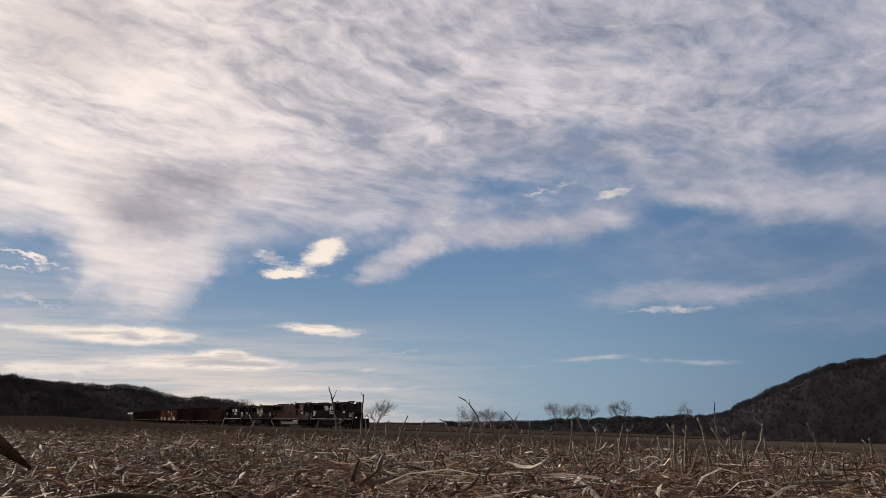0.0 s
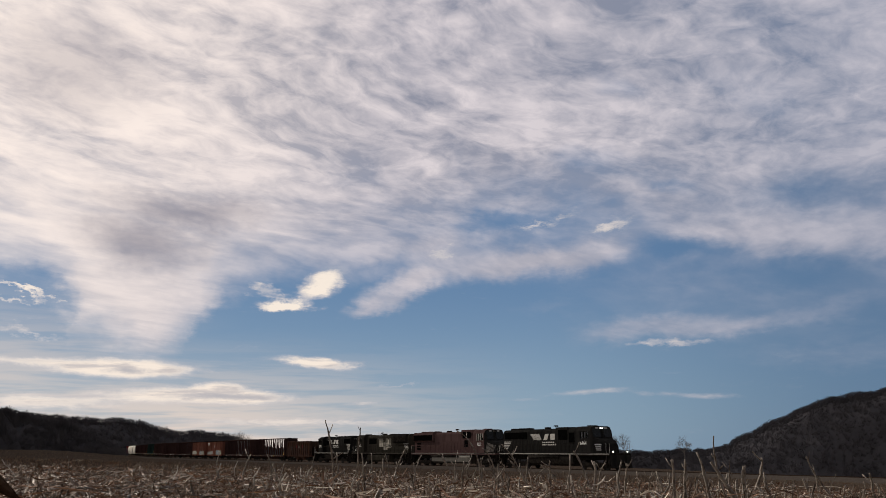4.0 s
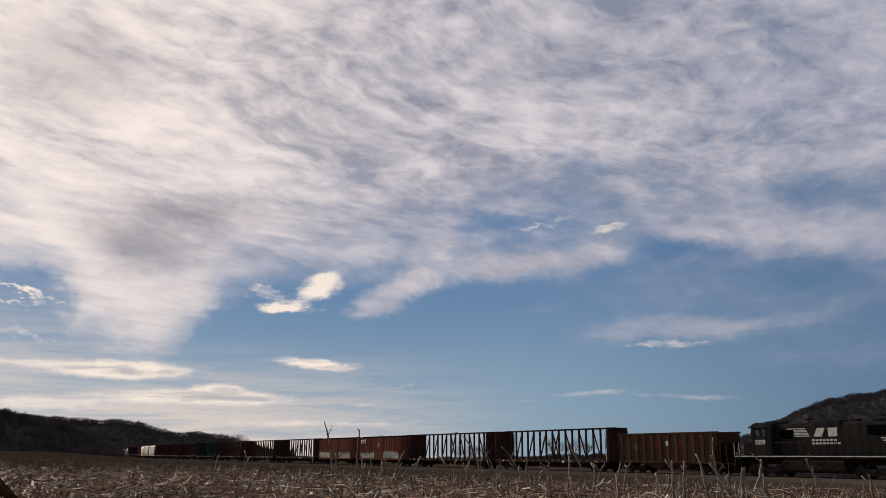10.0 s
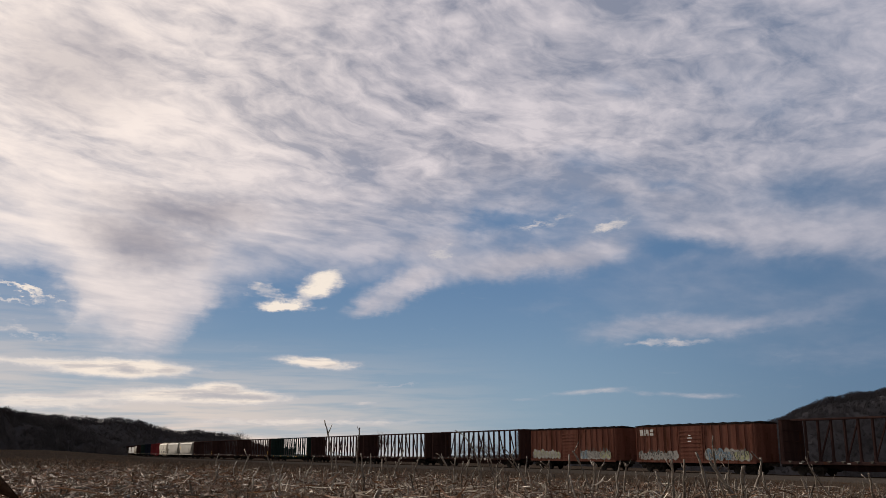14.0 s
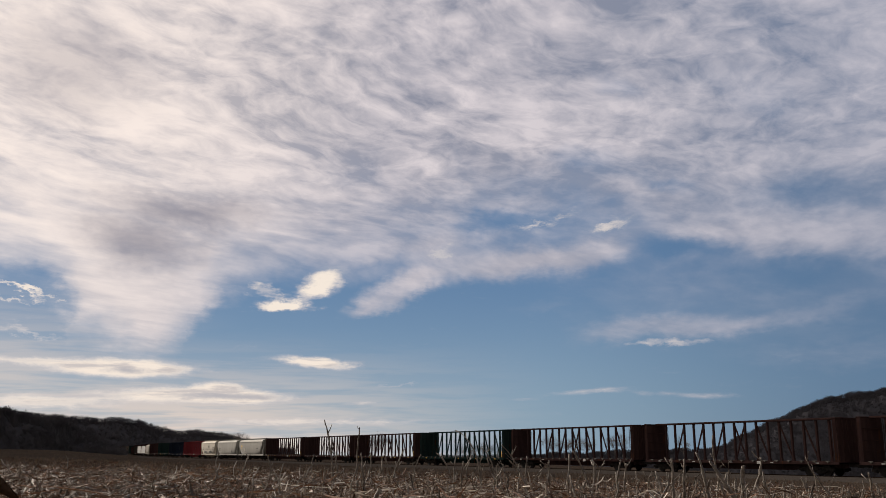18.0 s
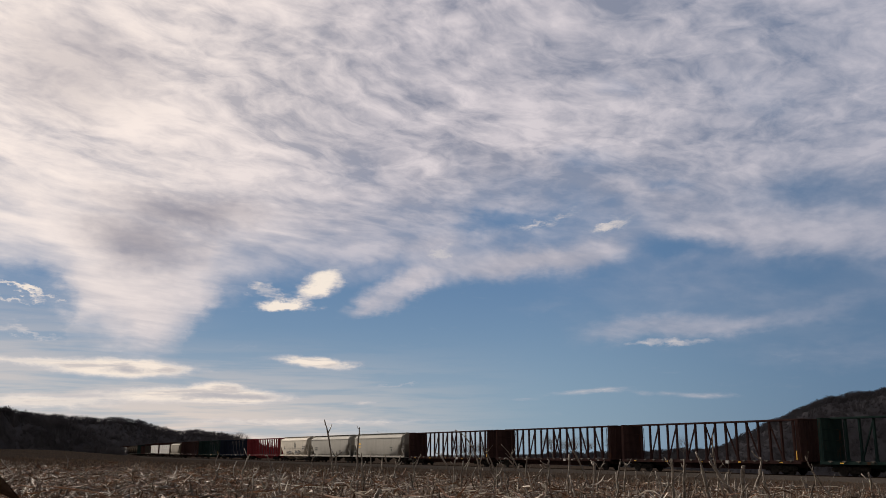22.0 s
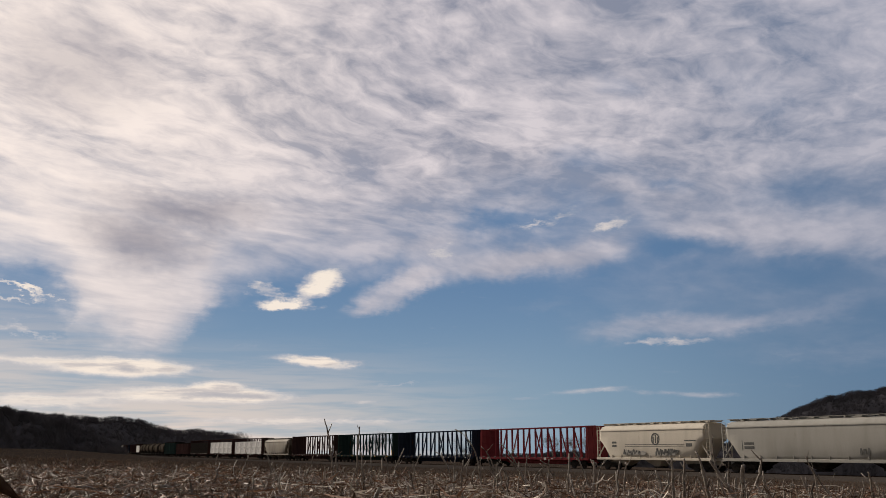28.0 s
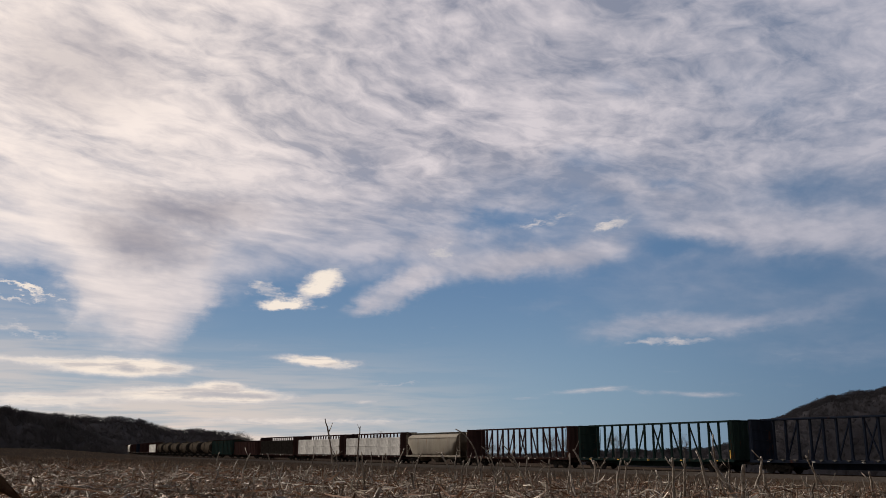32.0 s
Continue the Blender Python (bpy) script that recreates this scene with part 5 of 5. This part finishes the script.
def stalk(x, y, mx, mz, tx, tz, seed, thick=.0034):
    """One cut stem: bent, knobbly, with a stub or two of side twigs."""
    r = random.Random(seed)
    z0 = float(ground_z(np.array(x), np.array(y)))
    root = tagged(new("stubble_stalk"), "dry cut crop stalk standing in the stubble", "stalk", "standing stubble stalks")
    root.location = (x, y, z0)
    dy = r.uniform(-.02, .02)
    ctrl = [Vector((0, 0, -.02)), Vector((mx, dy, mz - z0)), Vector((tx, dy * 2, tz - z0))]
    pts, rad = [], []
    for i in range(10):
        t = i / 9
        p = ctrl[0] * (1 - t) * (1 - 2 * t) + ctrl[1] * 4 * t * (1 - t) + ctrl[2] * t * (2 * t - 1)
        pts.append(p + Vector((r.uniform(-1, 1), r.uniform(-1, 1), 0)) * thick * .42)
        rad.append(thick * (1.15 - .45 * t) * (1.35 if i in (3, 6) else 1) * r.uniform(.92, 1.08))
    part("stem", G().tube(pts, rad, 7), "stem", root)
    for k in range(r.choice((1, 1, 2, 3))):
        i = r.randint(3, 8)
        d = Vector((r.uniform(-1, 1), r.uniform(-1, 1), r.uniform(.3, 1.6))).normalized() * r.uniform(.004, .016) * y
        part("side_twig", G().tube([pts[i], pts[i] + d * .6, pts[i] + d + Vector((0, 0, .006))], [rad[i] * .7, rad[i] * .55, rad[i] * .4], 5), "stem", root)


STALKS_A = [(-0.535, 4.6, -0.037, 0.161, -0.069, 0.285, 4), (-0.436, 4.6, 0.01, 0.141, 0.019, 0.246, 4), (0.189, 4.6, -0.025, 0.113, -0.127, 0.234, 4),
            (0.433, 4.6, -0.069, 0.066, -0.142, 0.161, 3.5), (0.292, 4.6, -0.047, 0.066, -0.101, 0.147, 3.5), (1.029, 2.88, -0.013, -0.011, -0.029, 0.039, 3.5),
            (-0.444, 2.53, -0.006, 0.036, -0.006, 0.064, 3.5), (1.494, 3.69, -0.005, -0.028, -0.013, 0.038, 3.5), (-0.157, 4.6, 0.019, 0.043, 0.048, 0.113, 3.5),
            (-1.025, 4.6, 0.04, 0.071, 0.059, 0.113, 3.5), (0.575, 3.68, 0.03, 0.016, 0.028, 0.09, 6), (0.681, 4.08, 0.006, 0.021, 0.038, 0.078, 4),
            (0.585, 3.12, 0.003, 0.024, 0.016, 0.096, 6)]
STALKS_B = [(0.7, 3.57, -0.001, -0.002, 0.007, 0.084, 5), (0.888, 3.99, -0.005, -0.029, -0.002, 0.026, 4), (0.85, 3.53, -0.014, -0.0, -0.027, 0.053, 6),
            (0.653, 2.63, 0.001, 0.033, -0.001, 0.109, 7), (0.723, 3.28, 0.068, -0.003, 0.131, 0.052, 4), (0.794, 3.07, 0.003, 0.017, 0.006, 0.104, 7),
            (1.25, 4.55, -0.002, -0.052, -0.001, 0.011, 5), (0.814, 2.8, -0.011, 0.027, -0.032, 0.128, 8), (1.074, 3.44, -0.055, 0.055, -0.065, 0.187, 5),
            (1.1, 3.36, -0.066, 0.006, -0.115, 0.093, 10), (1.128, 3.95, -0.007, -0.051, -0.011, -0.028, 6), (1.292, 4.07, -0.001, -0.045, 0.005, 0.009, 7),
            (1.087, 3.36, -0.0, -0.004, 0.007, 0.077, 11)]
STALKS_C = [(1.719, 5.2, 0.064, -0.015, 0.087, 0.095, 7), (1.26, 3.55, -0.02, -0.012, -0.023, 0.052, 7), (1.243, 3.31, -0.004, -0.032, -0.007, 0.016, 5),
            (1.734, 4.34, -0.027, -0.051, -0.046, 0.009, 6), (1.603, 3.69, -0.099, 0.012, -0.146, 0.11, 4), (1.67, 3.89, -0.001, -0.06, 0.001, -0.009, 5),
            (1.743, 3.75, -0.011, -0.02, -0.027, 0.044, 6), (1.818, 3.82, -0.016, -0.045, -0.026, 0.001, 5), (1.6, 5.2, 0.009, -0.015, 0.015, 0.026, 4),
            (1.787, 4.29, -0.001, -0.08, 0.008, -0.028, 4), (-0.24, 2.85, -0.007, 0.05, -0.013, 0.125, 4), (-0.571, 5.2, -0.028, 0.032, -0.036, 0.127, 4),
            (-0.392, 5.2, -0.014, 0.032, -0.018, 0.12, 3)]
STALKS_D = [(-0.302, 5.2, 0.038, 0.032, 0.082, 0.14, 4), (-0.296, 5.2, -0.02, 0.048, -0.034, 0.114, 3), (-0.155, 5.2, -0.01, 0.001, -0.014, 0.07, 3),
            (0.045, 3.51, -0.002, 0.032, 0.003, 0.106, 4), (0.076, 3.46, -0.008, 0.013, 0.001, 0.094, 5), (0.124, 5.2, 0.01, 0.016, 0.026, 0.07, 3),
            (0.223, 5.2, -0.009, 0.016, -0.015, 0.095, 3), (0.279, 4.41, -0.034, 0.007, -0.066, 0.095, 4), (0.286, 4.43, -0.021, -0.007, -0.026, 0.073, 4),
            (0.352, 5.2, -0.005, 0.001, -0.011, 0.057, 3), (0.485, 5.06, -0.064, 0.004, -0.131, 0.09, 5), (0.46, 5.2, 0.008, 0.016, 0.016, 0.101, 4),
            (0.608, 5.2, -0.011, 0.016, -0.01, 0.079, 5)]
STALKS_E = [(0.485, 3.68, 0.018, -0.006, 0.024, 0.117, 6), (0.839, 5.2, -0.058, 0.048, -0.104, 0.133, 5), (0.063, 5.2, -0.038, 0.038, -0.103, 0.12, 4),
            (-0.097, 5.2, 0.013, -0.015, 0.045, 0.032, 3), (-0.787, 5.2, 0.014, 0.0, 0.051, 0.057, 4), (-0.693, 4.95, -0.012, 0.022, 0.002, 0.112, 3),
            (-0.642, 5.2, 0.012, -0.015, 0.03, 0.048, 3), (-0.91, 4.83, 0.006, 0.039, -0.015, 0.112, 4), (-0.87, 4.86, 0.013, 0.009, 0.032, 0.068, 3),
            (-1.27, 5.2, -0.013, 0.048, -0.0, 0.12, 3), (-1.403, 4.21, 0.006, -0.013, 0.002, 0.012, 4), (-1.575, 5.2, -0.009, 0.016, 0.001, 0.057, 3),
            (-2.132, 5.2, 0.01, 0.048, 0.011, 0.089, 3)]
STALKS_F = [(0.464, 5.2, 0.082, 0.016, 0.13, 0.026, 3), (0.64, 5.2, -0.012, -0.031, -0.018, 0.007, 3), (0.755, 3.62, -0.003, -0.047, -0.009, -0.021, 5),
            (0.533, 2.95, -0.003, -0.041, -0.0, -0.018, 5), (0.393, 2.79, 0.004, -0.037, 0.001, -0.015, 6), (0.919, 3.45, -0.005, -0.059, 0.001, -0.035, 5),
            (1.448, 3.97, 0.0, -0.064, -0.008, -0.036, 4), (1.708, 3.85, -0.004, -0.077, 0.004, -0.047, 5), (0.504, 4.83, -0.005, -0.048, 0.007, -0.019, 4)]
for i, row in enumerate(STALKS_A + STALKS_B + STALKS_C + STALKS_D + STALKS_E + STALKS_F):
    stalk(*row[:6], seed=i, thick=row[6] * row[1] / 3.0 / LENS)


def fan(count, near, far, power=1.0, spread=.6, only=True, left=None, around=.4):
    """Places round the camera's rise, thickest on the open slope before it; around: share strewn on all sides."""
    k = count * 3
    d = near + (far - near) * rng.random(k) ** power
    a = np.arctan(rng.uniform(-spread if left is None else left, spread, k) * (1 + .25 / d))
    a = np.where(rng.random(k) < around, rng.uniform(-np.pi, np.pi, k), a + rng.normal(0, .05, k))
    x, y = np.sin(a) * d, np.cos(a) * d
    keep = rng.random(k) > ease(x * .866 + y * .5, 4.0, 9.0) * (.97 if only else 0)
    return x[keep][:count], y[keep][:count]


def build_stems(name, count, near, far, sides, power, h0, h1, w, label, material="stem", only=True, around=.4, left=None, crook=.10):
    x, y = fan(count, near, far, power, only=only, around=around, left=left)
    count = len(x)
    z = ground_z(x, y)
    h = rng.uniform(h0, h1, count) * rng.uniform(.5, 1, count)
    lean = rng.normal(0, .26, (count, 2)) * h[:, None]
    w = w * rng.uniform(.6, 1.3, count)
    a = np.arange(sides) * 2 * np.pi / sides
    ring = np.stack([np.cos(a), np.sin(a), np.zeros(sides)], -1)
    lev = []
    steps = ((0, 1.15), (.5, .9), (1, .75)) if sides < 6 else ((0, 1.2), (.3, .9), (.36, 1.25), (.42, .88), (.72, .85), (.77, 1.15), (.82, .8), (1, .85))
    kink = np.zeros((count, 2))
    for i, (t, s) in enumerate(steps):
        if i:
            kink = kink + rng.normal(0, crook, (count, 2)) * h[:, None] * (t - steps[i - 1][0]) * 3
        c = np.stack([x + lean[:, 0] * t + kink[:, 0], y + lean[:, 1] * t + kink[:, 1], z - .01 + h * t], -1)
        lev.append(c[:, None, :] + ring[None] * (w * s)[:, None, None])
    m = len(steps)
    v = np.stack(lev, 1).reshape(-1, 3)
    base = (np.arange(count) * m * sides)[:, None, None]
    i, j = np.meshgrid(np.arange(m - 1), np.arange(sides), indexing="ij")
    quad = np.stack([i * sides + j, i * sides + (j + 1) % sides, (i + 1) * sides + (j + 1) % sides, (i + 1) * sides + j], -1).reshape(1, -1, 4)
    f = (base + quad).reshape(-1, 4)
    tagged(arrays(name, v, f, material, True), label, "stubble", kind="stuff")


def build_chunks(name, count, near, far, l0, l1, r0, r1, pile, material, label):
    """Broken lengths of stalk lying about."""
    x, y = fan(count, near, far, .8)
    count = len(x)
    ln, rad = rng.uniform(l0, l1, count), rng.uniform(r0, r1, count)
    az, dip = rng.uniform(0, 2 * np.pi, count), rng.normal(0, .13, count)
    fx = np.stack([np.cos(az) * np.cos(dip), np.sin(az) * np.cos(dip), np.sin(dip)], -1)
    sx = np.stack([-np.sin(az), np.cos(az), np.zeros(count)], -1)
    ux = np.cross(fx, sx)
    mid = np.stack([x, y, ground_z(x, y) + rad + rng.random(count) * pile], -1)
    lev = []
    for t, s in ((-.5, .4), (-.48, .95), (0, 1.1), (.48, .85), (.5, .3)):
        c = mid + fx * (ln * t)[:, None] + (ux * rng.normal(0, .4, count)[:, None] + sx * rng.normal(0, .4, count)[:, None]) * rad[:, None]
        for j in range(6):
            e = 2 * np.pi * j / 6
            lev.append(c + (sx * math.cos(e) + ux * math.sin(e)) * (rad * s)[:, None])
    v = np.stack(lev, 1).reshape(-1, 3)
    base = (np.arange(count) * 30)[:, None, None]
    i, j = np.meshgrid(np.arange(4), np.arange(6), indexing="ij")
    quad = np.stack([i * 6 + j, i * 6 + (j + 1) % 6, (i + 1) * 6 + (j + 1) % 6, (i + 1) * 6 + j], -1).reshape(1, -1, 4)
    tagged(arrays(name, v, (base + quad).reshape(-1, 4), material, True), label, "crop litter", kind="stuff")


def heaps(x, y):
    """The litter lies in loose heaps with hollows between."""
    return 1 + .55 * np.sin(x * 15 + 2 * np.sin(y * 9)) * np.sin(y * 13 + 2 * np.sin(x * 11)) + .35 * np.sin(x * 37 + y * 11) * np.sin(y * 31 - x * 9)


def build_litter(name, count, near, far, power, l0, l1, w0, w1, pile, material, label, curl=.9, tilt=.35, left=None, around=.4):
    x, y = fan(count, near, far, power, left=left, around=around)
    count = len(x)
    ln, wd = l0 + (l1 - l0) * rng.random(count) ** 1.7, w0 + (w1 - w0) * rng.random(count) ** 1.7
    az, dip = rng.uniform(0, 2 * np.pi, count), rng.normal(0, tilt, count)
    roll = rng.normal(0, .45, count)
    bow = rng.normal(0, curl, count)
    z = ground_z(x, y) + rng.random(count) ** 1.6 * pile * heaps(x, y) + .004
    fx = np.stack([np.cos(az) * np.cos(dip), np.sin(az) * np.cos(dip), np.sin(dip)], -1)
    sx = np.stack([-np.sin(az), np.cos(az), np.zeros(count)], -1)
    up = np.cross(fx, sx)
    sd = sx * np.cos(roll)[:, None] + up * np.sin(roll)[:, None]
    nm = np.cross(fx, sd)
    rows = []
    for k, (t, s) in enumerate(((-.5, .35), (-.17, 1), (.17, .95), (.5, .3))):
        c = np.stack([x, y, z], -1) + fx * (ln * t)[:, None] + nm * (bow * ln * (t * t - .08) * 1.2)[:, None]
        e = sd * (wd * s / 2)[:, None]
        cup = nm * (wd * .18)[:, None]
        rows += [c - e, c + cup, c + e]
    v = np.stack(rows, 1).reshape(-1, 3)
    v[:, 2] = np.maximum(v[:, 2], ground_z(v[:, 0], v[:, 1]) + .001)
    base = (np.arange(count) * 12)[:, None, None]
    i, j = np.meshgrid(np.arange(3), np.arange(2), indexing="ij")
    quad = np.stack([i * 3 + j, i * 3 + j + 1, (i + 1) * 3 + j + 1, (i + 1) * 3 + j], -1).reshape(1, -1, 4)
    tagged(arrays(name, v, (base + quad).reshape(-1, 4), material, True), label, "crop litter", kind="stuff")


build_stems("stubble", 900, 1.5, 8, 6, 1.0, .03, .10, .0018, "dry cut crop stems standing in rows of stubble")
build_stems("far_stubble", 9000, 6, 30, 4, .9, .04, .11, .0028, "thin field stubble further down the slope", "straw")
build_stems("distant_stubble", 24000, 9, 110, 3, .8, .04, .10, .004, "short weathered stubble across the sloping field", "stub", False, .3)
build_stems("far_field_stubble", 9000, 90, 390, 3, .8, .08, .22, .02, "faint stubble on the far rise of the field", "stub", False, .12)
build_stems("stubble_rows", 6500, 2.1, 9, 6, .8, .035, .115, .0021, "short cut stems in a shaded tone crowding between the leaves", "cut", around=.15, crook=.12)
build_stems("tall_stubble", 700, 2.2, 5.4, 6, .8, .07, .165, .0028, "taller crooked cut stems standing out of the litter", left=-.2, crook=.14)
build_litter("trodden_litter", 2200, .25, 1.2, .7, .02, .09, .003, .010, .012, "litter", "flattened brown litter close about the viewpoint", .4, .08, None, 1.0)
build_litter("near_husk_litter", 2600, .70, 1.6, .8, .02, .08, .003, .009, .050, "litter", "curled brown crop leaves heaped close to the viewpoint", .7, .15, None, .5)
build_litter("near_pale_husks", 60, .75, 1.5, .8, .03, .07, .006, .014, .034, "husk", "pale torn husks lying close to the viewpoint", 1.0, .12, None, .4)
build_litter("leaf_litter", 30000, 1.25, 7, .85, .02, .12, .002, .0085, .062, "litter", "brown shredded crop leaves covering the soil", .5, .16)
# pale shreds; part of their number stands in for sunlit highlights
build_litter("pale_leaf_shreds", 3200, 1.3, 6.5, .85, .03, .12, .003, .009, .040, "shred", "pale tan leaf shreds strewn over the brown litter", .7, .10, -.1, .12)
build_litter("strewn_litter", 14000, .45, 6.5, .7, .03, .13, .003, .010, .04, "litter", "brown shredded leaves strewn all round the field", .5, .2, None, 1.0)
build_litter("strewn_straw", 900, .6, 7, .7, .05, .20, .002, .005, .04, "shred", "pale straw strewn all round the field", .5, .2, None, 1.0)
build_litter("straw_litter", 9000, 1.25, 8, .85, .06, .24, .0014, .0042, .048, "straw", "thin broken straw lying across the stubble", .5, .15)
build_litter("far_litter", 7000, 5, 26, .9, .04, .14, .008, .022, .02, "stub", "dry crop litter further down the field")
build_litter("pale_straw", 700, 1.4, 6, .8, .07, .24, .004, .0100, .060, "husk", "pale broken stems lying across the litter", .3, .07, -.1, .12)
# pale husks, with extra ones whose light colour paints highlights on the litter
build_litter("husk_litter", 1900, 1.35, 9, .8, .02, .09, .004, .014, .055, "husk", "pale dry husks, some added as highlights on the litter", .7, .14, -.25, .15)
build_chunks("broken_stalks", 1900, 1.8, 7, .04, .17, .0012, .0036, .045, "stem", "broken lengths of dry stalk among the leaves")


def fallen_stick(x, y, z, dx, dy, dz, thick, seed):
    r = random.Random(seed)
    g = G()
    z += float(ground_z(np.array(x), np.array(y)))
    pts = [Vector((x, y, z)) + Vector((dx, dy, dz)) * t + Vector((r.uniform(-1, 1), r.uniform(-1, 1), r.uniform(-1, 1))) * thick * .25 for t in (0, .25, .5, .75, 1)]
    g.tube(pts, [thick * k for k in (.9, 1, 1.1, .95, .8)], 9)
    tagged(part("fallen_stalk", g, "stem"), "thick pale broken stalk lying in the litter", "stalk", "fallen stalks")


for i, row in enumerate([(.245, 1.72, .062, .035, -.16, -.045, .0055), (.78, 2.15, .035, .20, .02, .004, .005), (.74, 2.0, .02, .22, .03, .002, .0045),
                         (.56, 1.75, .02, .16, .05, .004, .0035), (-.10, 1.7, .04, -.12, -.1, -.02, .0035), (.10, 1.55, .03, .14, .03, .01, .003), (-.15, 1.9, .03, .02, .01, .05, .005),
                         (.02, 1.9, .03, .22, .02, .004, .0026), (.20, 1.85, .025, .24, .04, .006, .0026), (-.55, 2.6, .03, .2, .05, .01, .003), (-.9, 3.1, .03, .25, -.05, 0, .003)]):
    fallen_stick(*row, seed=i + 50)

# a thick stalk lying close to the phone, its cut end pale
log = tagged(new("fallen_stalk"), "thick brown broken stalk with a pale cut end", "stalk", "fallen stalks")
log.location = (-.316, .785, .058)
part("stem", G().tube([Vector((0, 0, 0)), Vector((.03, .014, .002)), Vector((.062, .030, -.001)), Vector((.10, .046, -.010))], [.0058, .0068, .0064, .0050], 10), "leaf", log)
part("cut_end", G().tube([Vector((-.006, -.003, .0)), Vector((-.004, -.002, 0)), Vector((.003, .0014, 0))], [.003, .0052, .0062], 10), "shred", log, "pale torn end")

# a torn leaf arching out of the litter beside the phone
blade = G()
rings = []
for k in range(12):
    t = k / 11
    mid = Vector((-.362 - .30 * t, .80 + .07 * t, .086 + .19 * t - .29 * t * t * t))
    wide, curl = .0210 * math.sin(min(1, .04 + 2.0 * t) * 1.57) * (1 + .12 * math.sin(k * 2.7)), .5 + .3 * math.sin(k * 1.3)
    across = Vector((.45, -.35, .80)).normalized() * wide
    lift = Vector((.6, -.6, -.5)).normalized() * wide * curl
    rings.append([mid - across, mid - across * .4 + lift * .6, mid + across * .3 + lift * .8, mid + across, mid + across * .3 + lift * .68, mid - across * .4 + lift * .48])
blade.loft(rings, True)
tagged(part("fallen_leaf", blade, "leaf"), "dark brown torn crop leaf arching out of the litter", "leaf")

motions()
